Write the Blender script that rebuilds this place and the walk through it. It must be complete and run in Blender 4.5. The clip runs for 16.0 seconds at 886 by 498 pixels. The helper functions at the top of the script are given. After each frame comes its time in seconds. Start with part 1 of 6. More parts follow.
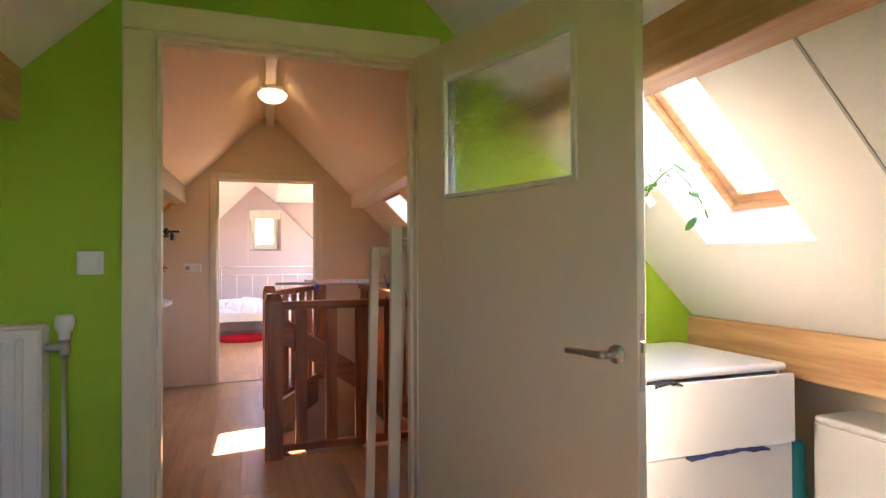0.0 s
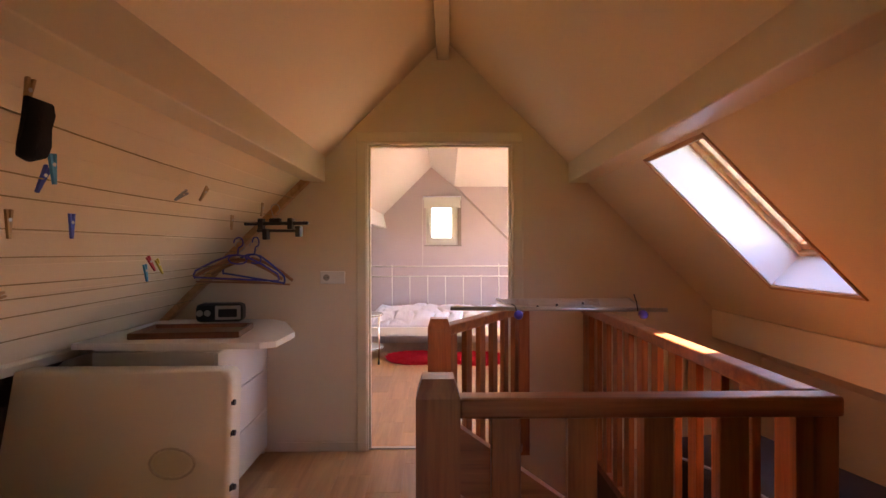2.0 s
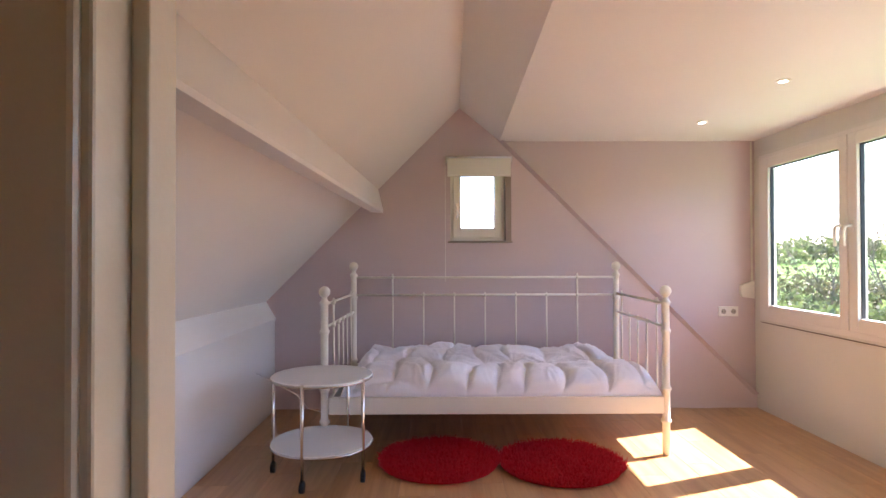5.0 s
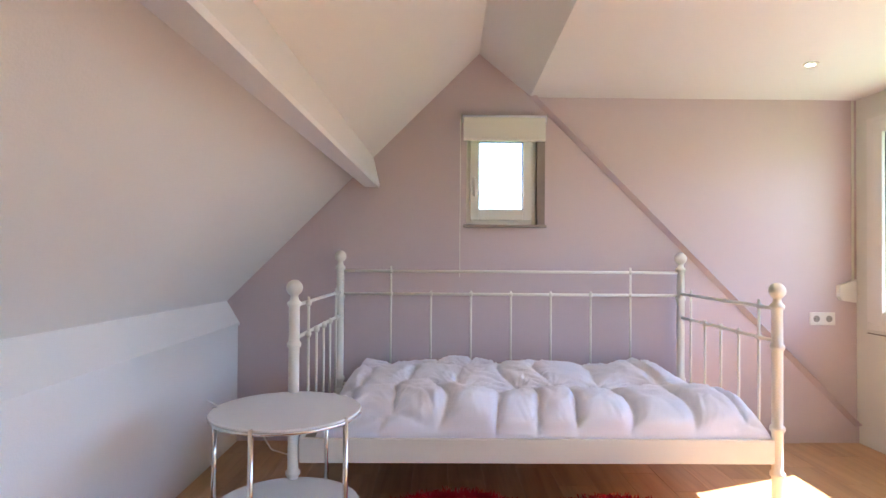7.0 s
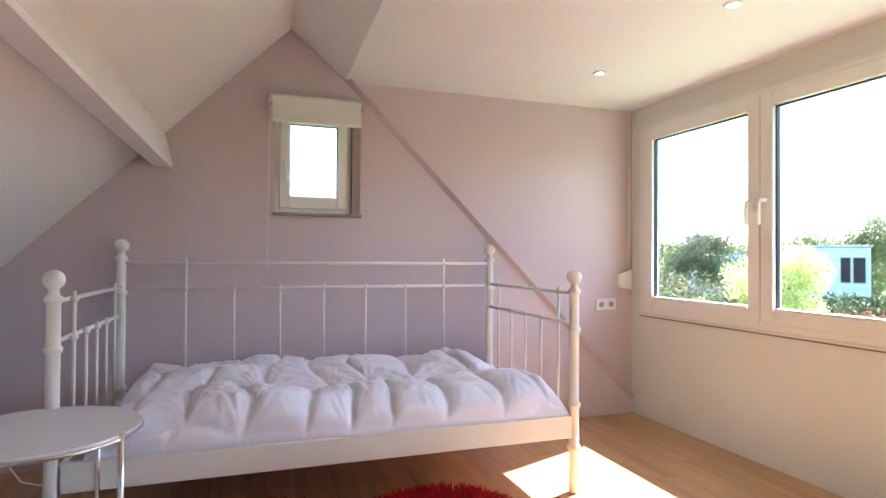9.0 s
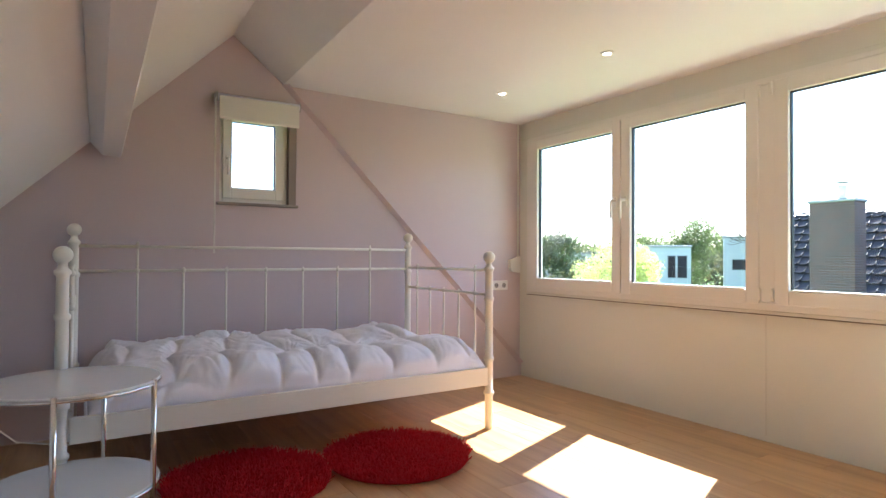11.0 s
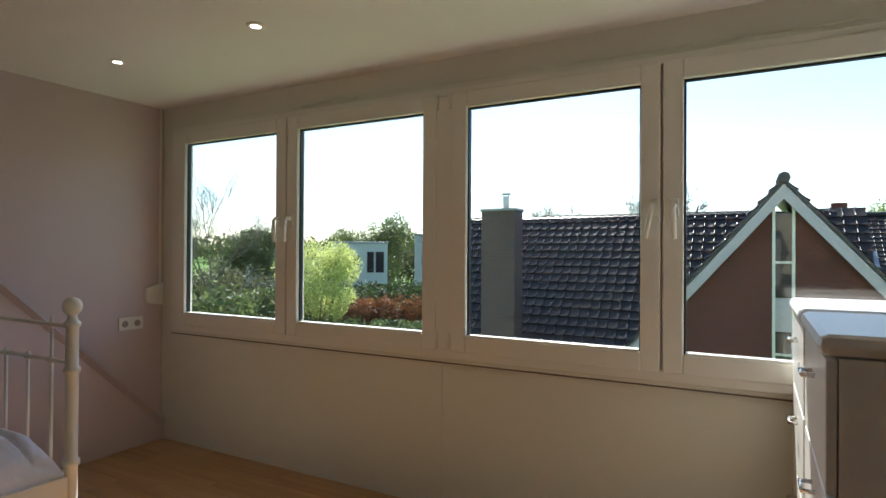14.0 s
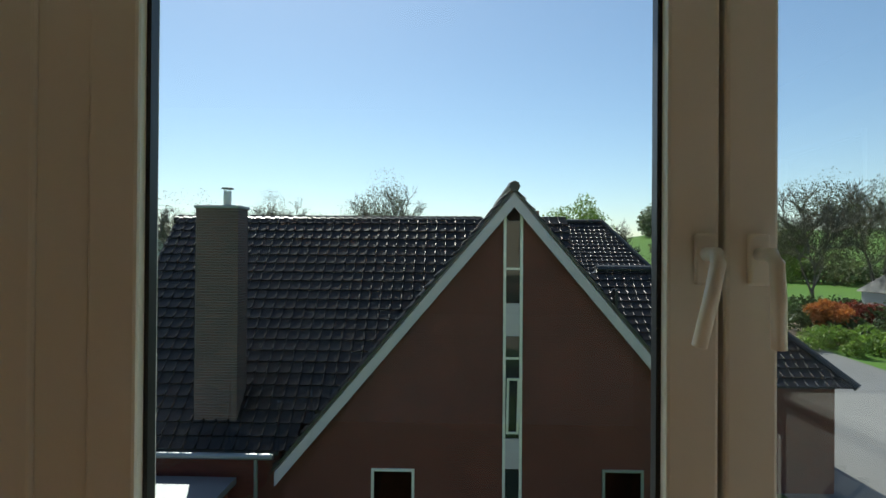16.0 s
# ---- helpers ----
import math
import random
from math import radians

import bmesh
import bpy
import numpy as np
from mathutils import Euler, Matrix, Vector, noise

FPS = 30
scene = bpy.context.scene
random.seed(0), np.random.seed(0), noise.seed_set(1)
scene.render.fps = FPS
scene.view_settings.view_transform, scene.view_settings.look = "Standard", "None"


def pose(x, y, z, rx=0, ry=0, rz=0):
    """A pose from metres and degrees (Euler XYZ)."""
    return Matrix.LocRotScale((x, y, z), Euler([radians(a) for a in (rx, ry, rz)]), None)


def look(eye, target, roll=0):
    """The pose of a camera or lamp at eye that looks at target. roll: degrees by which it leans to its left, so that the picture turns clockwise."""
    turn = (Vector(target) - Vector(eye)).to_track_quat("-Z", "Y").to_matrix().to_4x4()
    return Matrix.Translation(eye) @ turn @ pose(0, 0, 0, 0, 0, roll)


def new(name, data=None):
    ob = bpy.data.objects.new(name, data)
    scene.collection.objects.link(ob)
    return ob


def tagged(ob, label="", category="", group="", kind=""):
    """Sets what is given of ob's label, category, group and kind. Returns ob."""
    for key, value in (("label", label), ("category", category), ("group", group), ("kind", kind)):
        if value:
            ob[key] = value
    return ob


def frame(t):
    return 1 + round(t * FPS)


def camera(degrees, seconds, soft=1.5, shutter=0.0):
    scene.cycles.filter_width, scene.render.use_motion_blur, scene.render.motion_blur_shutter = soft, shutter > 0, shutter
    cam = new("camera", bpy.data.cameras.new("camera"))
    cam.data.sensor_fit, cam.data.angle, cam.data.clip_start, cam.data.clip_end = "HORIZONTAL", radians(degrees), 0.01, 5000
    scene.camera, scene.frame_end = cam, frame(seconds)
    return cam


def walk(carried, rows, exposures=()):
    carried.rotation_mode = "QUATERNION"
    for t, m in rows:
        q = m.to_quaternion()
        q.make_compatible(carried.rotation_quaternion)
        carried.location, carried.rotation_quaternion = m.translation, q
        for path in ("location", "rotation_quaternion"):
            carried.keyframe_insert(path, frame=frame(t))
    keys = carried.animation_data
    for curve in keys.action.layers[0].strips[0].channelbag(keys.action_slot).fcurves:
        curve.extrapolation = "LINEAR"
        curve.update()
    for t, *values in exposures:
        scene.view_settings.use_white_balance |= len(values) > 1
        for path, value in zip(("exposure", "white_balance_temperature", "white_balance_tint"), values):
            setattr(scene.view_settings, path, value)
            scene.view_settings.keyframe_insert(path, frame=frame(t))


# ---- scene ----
cam = camera(75.4, 16.0)
PATH = [
    (0, (1.01, 0.248, 1.225), (1.65, 2.143, 1.253), -0.3),
    (0.5, (1.043, 0.807, 1.271), (1.319, 2.788, 1.284), -0.3),
    (1, (1.118, 1.363, 1.295), (1.227, 3.36, 1.302), -0.2),
    (1.5, (1.144, 1.95, 1.314), (1.203, 3.949, 1.315), -0.0),
    (2, (1.14, 2.53, 1.314), (1.173, 4.53, 1.314), -0.1),
    (2.5, (1.087, 3.108, 1.311), (1.103, 5.108, 1.311), -0.1),
    (3, (0.992, 3.7, 1.296), (0.992, 5.7, 1.293), 0.1),
    (3.5, (0.934, 4.329, 1.274), (0.934, 6.329, 1.274), -0.1),
    (4, (0.906, 4.943, 1.272), (0.914, 6.943, 1.273), -0.0),
    (4.2, (0.9, 5.17, 1.273), (0.918, 7.17, 1.282), -0.3),
    (6.3, (1.042, 6.613, 1.186), (1.0, 8.612, 1.214), 0.4),
    (6.5, (1.0, 6.713, 1.182), (0.948, 8.712, 1.207), 0.4),
    (7, (0.85, 6.936, 1.165), (0.869, 8.936, 1.192), 0.4),
    (7.5, (0.781, 7.141, 1.166), (1.059, 9.121, 1.19), 0.4),
    (8, (0.891, 7.213, 1.168), (1.407, 9.145, 1.197), 0.2),
    (8.5, (0.943, 7.174, 1.148), (1.538, 9.083, 1.178), 0.3),
    (10.8, (0.287, 6.709, 1.024), (1.302, 8.432, 1.051), 0.3),
    (11, (0.28, 6.706, 1.022), (1.35, 8.395, 1.051), 0.3),
    (11.5, (0.265, 6.689, 1.022), (1.449, 8.301, 1.05), 0.3),
    (12, (0.261, 6.666, 1.027), (1.541, 8.202, 1.053), 0.3),
    (12.5, (0.276, 6.65, 1.036), (1.637, 8.115, 1.06), 0.3),
    (13, (0.421, 6.707, 1.076), (1.862, 8.095, 1.095), 0.3),
    (13.5, (0.712, 6.871, 1.144), (2.269, 8.126, 1.158), 0.3),
    (14, (1.085, 7.108, 1.241), (2.838, 8.072, 1.255), 0.3),
    (14.5, (1.482, 7.359, 1.318), (3.368, 8.023, 1.33), 0.5),
    (15, (1.846, 7.593, 1.334), (3.788, 8.07, 1.346), 0.5),
    (15.5, (2.255, 7.748, 1.373), (4.241, 7.98, 1.385), 0.6),
    (16, (2.648, 7.829, 1.43), (4.647, 7.886, 1.442), 0.4),
]
EXPOSURES = [(0.0, 4.78, 6300, 27), (0.5, 5.0, 7300, 37), (1.0, 4.58, 7300, 35), (1.5, 4.38, 6950, 32), (2.0, 4.08, 7000, 33), (3.0, 3.47, 6900, 33), (3.5, 3.37, 6600, 30), (4.0, 2.98, 6500, 28), (6.3, 3.38, 5700, 16), (7.0, 3.5, 5700, 14), (7.5, 3.38, 5700, 14), (8.5, 3.32, 5700, 14), (11.0, 2.92, 5830, 9), (12.5, 2.2, 5980, 9), (13.5, 1.6, 6100, 6), (14.5, 0.93, 6150, 3), (15.2, 0.55, 6150, 1), (16.0, 0.2, 6150, -2)]
walk(cam, [(t, look(eye, target, roll)) for t, eye, target, roll in PATH], EXPOSURES)

# ---- light ----
SUN_WAY = Vector((-0.84, -0.32, -1.0)).normalized()
world = bpy.data.worlds.new("sky_world")
scene.world = world
world.use_nodes = True
wn = world.node_tree.nodes
sky = wn.new("ShaderNodeTexSky")
sky.sky_type = "NISHITA"
sky.sun_disc = False
sky.sun_elevation = math.asin(-SUN_WAY.z)
sky.sun_rotation = math.atan2(-SUN_WAY.x, -SUN_WAY.y)
sky.air_density, sky.dust_density, sky.ozone_density = 1.0, 0.4, 1.8
wn["Background"].inputs["Strength"].default_value = 0.12
world.node_tree.links.new(sky.outputs[0], wn["Background"].inputs["Color"])
sun = new("sun", bpy.data.lights.new("sun", "SUN"))
sun.data.energy, sun.data.angle, sun.data.color = 5.0, radians(0.55), (1.0, 0.95, 0.86)
sun.matrix_world = look((0, 0, 30), tuple(Vector((0, 0, 30)) + SUN_WAY))


# ---- materials ----
def mat(name, color, rough=0.6, metal=0.0, var=0.08, scale=6.0, bump=0.05, fine=90.0, stretch=(1, 1, 1), rand=0.0, gloss=0.5, coat=0.0):
    """Painted or plain surface: two scales of tone variation and a fine relief."""
    m = bpy.data.materials.new(name)
    m.use_nodes = True
    nt, b = m.node_tree, m.node_tree.nodes["Principled BSDF"]
    N, L = nt.nodes.new, nt.links.new
    co = N("ShaderNodeTexCoord")
    mp = N("ShaderNodeMapping")
    mp.inputs["Scale"].default_value = stretch
    L(co.outputs["Object"], mp.inputs["Vector"])
    big, small = N("ShaderNodeTexNoise"), N("ShaderNodeTexNoise")
    big.inputs["Scale"].default_value, big.inputs["Detail"].default_value = scale, 5
    small.inputs["Scale"].default_value, small.inputs["Detail"].default_value = fine, 3
    L(mp.outputs[0], big.inputs["Vector"])
    L(mp.outputs[0], small.inputs["Vector"])
    add = N("ShaderNodeMath")
    add.operation = "MULTIPLY_ADD"
    L(big.outputs["Fac"], add.inputs[0])
    add.inputs[1].default_value = 2 * var
    add.inputs[2].default_value = 1 - var
    add2 = N("ShaderNodeMath")
    add2.operation = "MULTIPLY_ADD"
    L(small.outputs["Fac"], add2.inputs[0])
    add2.inputs[1].default_value = var
    L(add.outputs[0], add2.inputs[2])
    last = add2
    if rand:
        info = N("ShaderNodeObjectInfo")
        r = N("ShaderNodeMath")
        r.operation = "MULTIPLY_ADD"
        L(info.outputs["Random"], r.inputs[0])
        r.inputs[1].default_value = rand
        L(add2.outputs[0], r.inputs[2])
        last = r
    sc = N("ShaderNodeVectorMath")
    sc.operation = "SCALE"
    sc.inputs[0].default_value = color
    off = 1 / (1 + var * 0.5 + rand * 0.5)
    sub = N("ShaderNodeMath")
    sub.operation = "MULTIPLY"
    sub.inputs[1].default_value = off
    L(last.outputs[0], sub.inputs[0])
    L(sub.outputs[0], sc.inputs["Scale"])
    L(sc.outputs[0], b.inputs["Base Color"])
    b.inputs["Roughness"].default_value, b.inputs["Metallic"].default_value = rough, metal
    b.inputs["Specular IOR Level"].default_value = gloss
    b.inputs["Coat Weight"].default_value = coat
    if bump:
        bp = N("ShaderNodeBump")
        bp.inputs["Strength"].default_value, bp.inputs["Distance"].default_value = bump, 0.01
        L(small.outputs["Fac"], bp.inputs["Height"])
        L(bp.outputs[0], b.inputs["Normal"])
    return m


def wood(name, dark, light, rough=0.45, along="Y", rand=0.25, grain=18.0, coat=0.0):
    """Wood with stretched grain along one axis, and a tone of its own for each piece."""
    m = bpy.data.materials.new(name)
    m.use_nodes = True
    nt, b = m.node_tree, m.node_tree.nodes["Principled BSDF"]
    N, L = nt.nodes.new, nt.links.new
    co, mp, info = N("ShaderNodeTexCoord"), N("ShaderNodeMapping"), N("ShaderNodeObjectInfo")
    mp.inputs["Scale"].default_value = {"X": (0.06, 1, 1), "Y": (1, 0.06, 1), "Z": (1, 1, 0.06)}[along]
    shift = N("ShaderNodeVectorMath")
    shift.operation = "ADD"
    mul = N("ShaderNodeMath")
    mul.operation = "MULTIPLY"
    mul.inputs[1].default_value = 37.0
    L(info.outputs["Random"], mul.inputs[0])
    L(co.outputs["Object"], shift.inputs[0])
    L(mul.outputs[0], shift.inputs[1])
    L(shift.outputs[0], mp.inputs["Vector"])
    n1, n2 = N("ShaderNodeTexNoise"), N("ShaderNodeTexNoise")
    n1.inputs["Scale"].default_value, n1.inputs["Detail"].default_value, n1.inputs["Distortion"].default_value = grain, 6, 0.8
    n2.inputs["Scale"].default_value, n2.inputs["Detail"].default_value = grain * 7, 4
    L(mp.outputs[0], n1.inputs["Vector"])
    L(mp.outputs[0], n2.inputs["Vector"])
    mixf = N("ShaderNodeMath")
    mixf.operation = "MULTIPLY_ADD"
    L(n2.outputs["Fac"], mixf.inputs[0])
    mixf.inputs[1].default_value = 0.35
    L(n1.outputs["Fac"], mixf.inputs[2])
    ramp = N("ShaderNodeValToRGB")
    ramp.color_ramp.elements[0].position, ramp.color_ramp.elements[1].position = 0.42, 0.82
    ramp.color_ramp.elements[0].color, ramp.color_ramp.elements[1].color = (*dark, 1), (*light, 1)
    L(mixf.outputs[0], ramp.inputs[0])
    tone = N("ShaderNodeMath")
    tone.operation = "MULTIPLY_ADD"
    L(info.outputs["Random"], tone.inputs[0])
    tone.inputs[1].default_value, tone.inputs[2].default_value = rand, 1 - rand / 2
    sc = N("ShaderNodeVectorMath")
    sc.operation = "SCALE"
    L(ramp.outputs[0], sc.inputs[0])
    L(tone.outputs[0], sc.inputs["Scale"])
    L(sc.outputs[0], b.inputs["Base Color"])
    b.inputs["Roughness"].default_value, b.inputs["Coat Weight"].default_value = rough, coat
    b.inputs["Coat Roughness"].default_value = 0.3
    bp = N("ShaderNodeBump")
    bp.inputs["Strength"].default_value, bp.inputs["Distance"].default_value = 0.12, 0.004
    L(mixf.outputs[0], bp.inputs["Height"])
    L(bp.outputs[0], b.inputs["Normal"])
    return m


def pane_glass(name):
    """Clear thin glazing: lets light through and mirrors by its Fresnel gloss."""
    m = bpy.data.materials.new(name)
    m.use_nodes = True
    nt = m.node_tree
    nt.nodes.remove(nt.nodes["Principled BSDF"])
    out = nt.nodes["Material Output"]
    tr, gl, lw, pw, sc, mx = (nt.nodes.new("ShaderNode" + k) for k in ("BsdfTransparent", "BsdfGlossy", "LayerWeight", "Math", "Math", "MixShader"))
    tr.inputs[0].default_value = (0.955, 0.955, 0.955, 1)
    gl.inputs["Roughness"].default_value = 0.0
    lw.inputs["Blend"].default_value = 0.5
    pw.operation, sc.operation = "POWER", "MULTIPLY_ADD"
    pw.inputs[1].default_value = 5.0
    sc.inputs[1].default_value, sc.inputs[2].default_value = 0.85, 0.12
    nt.links.new(lw.outputs["Facing"], pw.inputs[0])
    nt.links.new(pw.outputs[0], sc.inputs[0])
    nt.links.new(sc.outputs[0], mx.inputs[0])
    nt.links.new(tr.outputs[0], mx.inputs[1])
    nt.links.new(gl.outputs[0], mx.inputs[2])
    nt.links.new(mx.outputs[0], out.inputs[0])
    return m


def frosted_glass(name):
    m = bpy.data.materials.new(name)
    m.use_nodes = True
    nt, b = m.node_tree, m.node_tree.nodes["Principled BSDF"]
    b.inputs["Base Color"].default_value = (0.93, 0.96, 0.94, 1)
    b.inputs["Roughness"].default_value = 0.3
    b.inputs["Transmission Weight"].default_value = 1.0
    b.inputs["IOR"].default_value = 1.3
    co = nt.nodes.new("ShaderNodeTexCoord")
    mp = nt.nodes.new("ShaderNodeMapping")
    mp.inputs["Scale"].default_value = (1, 1, 1.6)
    n = nt.nodes.new("ShaderNodeTexNoise")
    n.inputs["Scale"].default_value, n.inputs["Detail"].default_value, n.inputs["Distortion"].default_value = 26.0, 1.0, 1.2
    bp = nt.nodes.new("ShaderNodeBump")
    bp.inputs["Strength"].default_value, bp.inputs["Distance"].default_value = 0.3, 0.01
    nt.links.new(co.outputs["Object"], mp.inputs[0])
    nt.links.new(mp.outputs[0], n.inputs["Vector"])
    nt.links.new(n.outputs["Fac"], bp.inputs["Height"])
    nt.links.new(bp.outputs[0], b.inputs["Normal"])
    return m


def glow(name, color, strength):
    m = bpy.data.materials.new(name)
    m.use_nodes = True
    b = m.node_tree.nodes["Principled BSDF"]
    b.inputs["Base Color"].default_value = (*color, 1)
    b.inputs["Emission Color"].default_value = (*color, 1)
    b.inputs["Emission Strength"].default_value = strength
    return m


M_CREAM = mat("cream_wall_paint", (0.78, 0.65, 0.47), 0.7, var=0.05, scale=2.0, bump=0.12, fine=160)
M_LINING = mat("cream_roof_lining", (0.82, 0.69, 0.475), 0.65, var=0.05, scale=1.5, bump=0.10, fine=120)
M_GREEN = mat("lime_green_paint", (0.33, 0.50, 0.012), 0.6, var=0.05, scale=3.0, bump=0.15, fine=140)
M_LILAC = mat("lilac_grey_paint", (0.60, 0.49, 0.49), 0.7, var=0.03, scale=2.0, bump=0.12, fine=180)
M_WHITEWALL = mat("white_ceiling_paint", (0.80, 0.77, 0.73), 0.7, var=0.03, scale=1.5, bump=0.08, fine=150)
M_DORMERWALL = mat("cream_white_panel", (0.74, 0.725, 0.635), 0.55, var=0.03, scale=1.5, bump=0.06, fine=120)
M_WHITE = mat("white_gloss_paint", (0.80, 0.76, 0.68), 0.35, var=0.03, scale=5, bump=0.03)
M_DOOR = mat("cream_door_paint", (0.78, 0.67, 0.49), 0.4, var=0.04, scale=4, bump=0.04)
M_FRAMEPAINT = mat("cream_gloss_frame_paint", (0.78, 0.68, 0.50), 0.28, var=0.04, scale=6, bump=0.04)
M_PVC = mat("white_window_plastic", (0.80, 0.77, 0.70), 0.3, var=0.02, scale=5, bump=0.01)
M_LAMINATE = mat("white_melamine", (0.80, 0.78, 0.74), 0.35, var=0.02, scale=5, bump=0.01)
M_BEDMETAL = mat("cream_bed_enamel", (0.80, 0.76, 0.66), 0.35, var=0.03, scale=9, bump=0.03)
M_STEEL = mat("brushed_steel", (0.55, 0.53, 0.50), 0.32, metal=1.0, var=0.05, scale=20, bump=0.02)
M_CHROME = mat("chrome", (0.75, 0.74, 0.72), 0.12, metal=1.0, var=0.02, bump=0.0)
M_BLACK = mat("black_plastic", (0.015, 0.015, 0.018), 0.45, var=0.2, scale=20)
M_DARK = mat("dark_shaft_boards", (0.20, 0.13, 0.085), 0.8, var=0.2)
M_RAIL = wood("stained_rail_wood", (0.22, 0.055, 0.014), (0.46, 0.155, 0.045), 0.38, "Z", 0.3, 22, coat=0.25)
M_RAILX = wood("stained_rail_wood_lengthwise", (0.22, 0.055, 0.014), (0.46, 0.155, 0.045), 0.38, "X", 0.3, 22, coat=0.25)
M_PINE = wood("pine_beam", (0.42, 0.20, 0.07), (0.66, 0.40, 0.19), 0.5, "Y", 0.2, 14)
M_PLANK = wood("oak_plank", (0.38, 0.195, 0.075), (0.55, 0.315, 0.14), 0.32, "X", 0.2, 12, coat=0.25)
M_GLASS = pane_glass("window_glass")
M_FROST = frosted_glass("hammered_glass")
M_LAMPGLASS = glow("opal_lamp_glass", (1.0, 0.74, 0.36), 0.10)
M_SPOT = glow("spot_light", (1.0, 0.93, 0.8), 2.2)
M_RUG = mat("red_shag", (0.56, 0.006, 0.016), 0.9, var=0.3, scale=40, rand=0)
M_DUVET = mat("white_cotton", (0.86, 0.85, 0.91), 0.85, var=0.02, scale=8, bump=0.25, fine=220)


# ---- builders ----
def thing(name, at=(0, 0, 0), rz=0.0, label="", category="", group="", kind=""):
    e = new(name)
    e.empty_display_size = 0.1
    e.matrix_basis = pose(*at, 0, 0, rz)
    return tagged(e, label, category, group, kind)


def mesh(name, bm, m, smooth=False):
    bmesh.ops.recalc_face_normals(bm, faces=bm.faces[:])
    me = bpy.data.meshes.new(name)
    if smooth:
        for f in bm.faces:
            f.smooth = True
    bm.to_mesh(me)
    bm.free()
    me.materials.append(m)
    return me


def part(name, bm, m, parent=None, label="", smooth=False):
    ob = new(name, mesh(name, bm, m, smooth))
    ob.parent = parent
    return tagged(ob, label)


def struct(name, bm, m, label="", category="", smooth=False):
    return tagged(new(name, mesh(name, bm, m, smooth)), label, category, "", "structure")


def B():
    return bmesh.new()


def box(bm, x0, x1, y0, y1, z0, z1, bevel=0.0, m=None):
    c = Matrix.LocRotScale(((x0 + x1) / 2, (y0 + y1) / 2, (z0 + z1) / 2), None, (abs(x1 - x0), abs(y1 - y0), abs(z1 - z0)))
    r = bmesh.ops.create_cube(bm, size=1.0, matrix=(m @ c) if m else c)
    if bevel:
        es = list({e for v in r["verts"] for e in v.link_edges})
        bmesh.ops.bevel(bm, geom=es, offset=bevel, segments=2, affect="EDGES", profile=0.5)
    return bm


def prism(bm, pts, y0, y1):
    """A plate with an outline in x and z, between two y."""
    a = [bm.verts.new((x, y0, z)) for x, z in pts]
    b = [bm.verts.new((x, y1, z)) for x, z in pts]
    bm.faces.new(a)
    bm.faces.new(b[::-1])
    for i in range(len(pts)):
        j = (i + 1) % len(pts)
        bm.faces.new((a[j], a[i], b[i], b[j]))
    return bm


def rod(bm, p0, p1, r, r1=None, seg=12):
    p0, p1 = Vector(p0), Vector(p1)
    d = p1 - p0
    m = Matrix.Translation((p0 + p1) / 2) @ d.to_track_quat("Z", "Y").to_matrix().to_4x4()
    bmesh.ops.create_cone(bm, cap_ends=True, segments=seg, radius1=r, radius2=r if r1 is None else r1, depth=d.length, matrix=m)
    return bm


def tube(bm, pts, r, seg=8):
    """A round bar bent along points."""
    pts = [Vector(p) for p in pts]
    rings = []
    up = Vector((0.123, 0.456, 0.88)).normalized()
    for i, p in enumerate(pts):
        d = (pts[min(i + 1, len(pts) - 1)] - pts[max(i - 1, 0)]).normalized()
        a = d.cross(up).normalized()
        b = d.cross(a)
        rings.append([bm.verts.new(p + r * (math.cos(k * 2 * math.pi / seg) * a + math.sin(k * 2 * math.pi / seg) * b)) for k in range(seg)])
    for q, w in zip(rings, rings[1:]):
        for k in range(seg):
            bm.faces.new((q[k], q[(k + 1) % seg], w[(k + 1) % seg], w[k]))
    bm.faces.new(rings[0][::-1])
    bm.faces.new(rings[-1])
    return bm


def lathe(bm, profile, at=(0, 0, 0), seg=20):
    """A turned shape from (radius, height) pairs."""
    rings = [[bm.verts.new((at[0] + r * math.cos(k * 2 * math.pi / seg), at[1] + r * math.sin(k * 2 * math.pi / seg), at[2] + z)) for k in range(seg)] for r, z in profile]
    for q, w in zip(rings, rings[1:]):
        for k in range(seg):
            bm.faces.new((q[k], q[(k + 1) % seg], w[(k + 1) % seg], w[k]))
    bm.faces.new(rings[0][::-1])
    bm.faces.new(rings[-1])
    return bm


def ball(bm, at, r, seg=14):
    bmesh.ops.create_uvsphere(bm, u_segments=seg, v_segments=seg // 2 + 2, radius=r, matrix=Matrix.Translation(at))
    return bm


def arc(c, r, a0, a1, n, plane="xz"):
    out = []
    for i in range(n + 1):
        a = radians(a0 + (a1 - a0) * i / n)
        u, v = r * math.cos(a), r * math.sin(a)
        out.append((c[0] + u, c[1], c[2] + v) if plane == "xz" else (c[0] + u, c[1] + v, c[2]))
    return out


# ---- the large structure ----
# attic under a ridge along y: green room, landing, bedroom with a dormer
Y0, Y1, Y2, Y3 = -1.6, 2.519, 6.275, 10.57
RX, RZ = 1.209, 2.689
BX, BZ = 1.107, 2.46
DX = 3.54

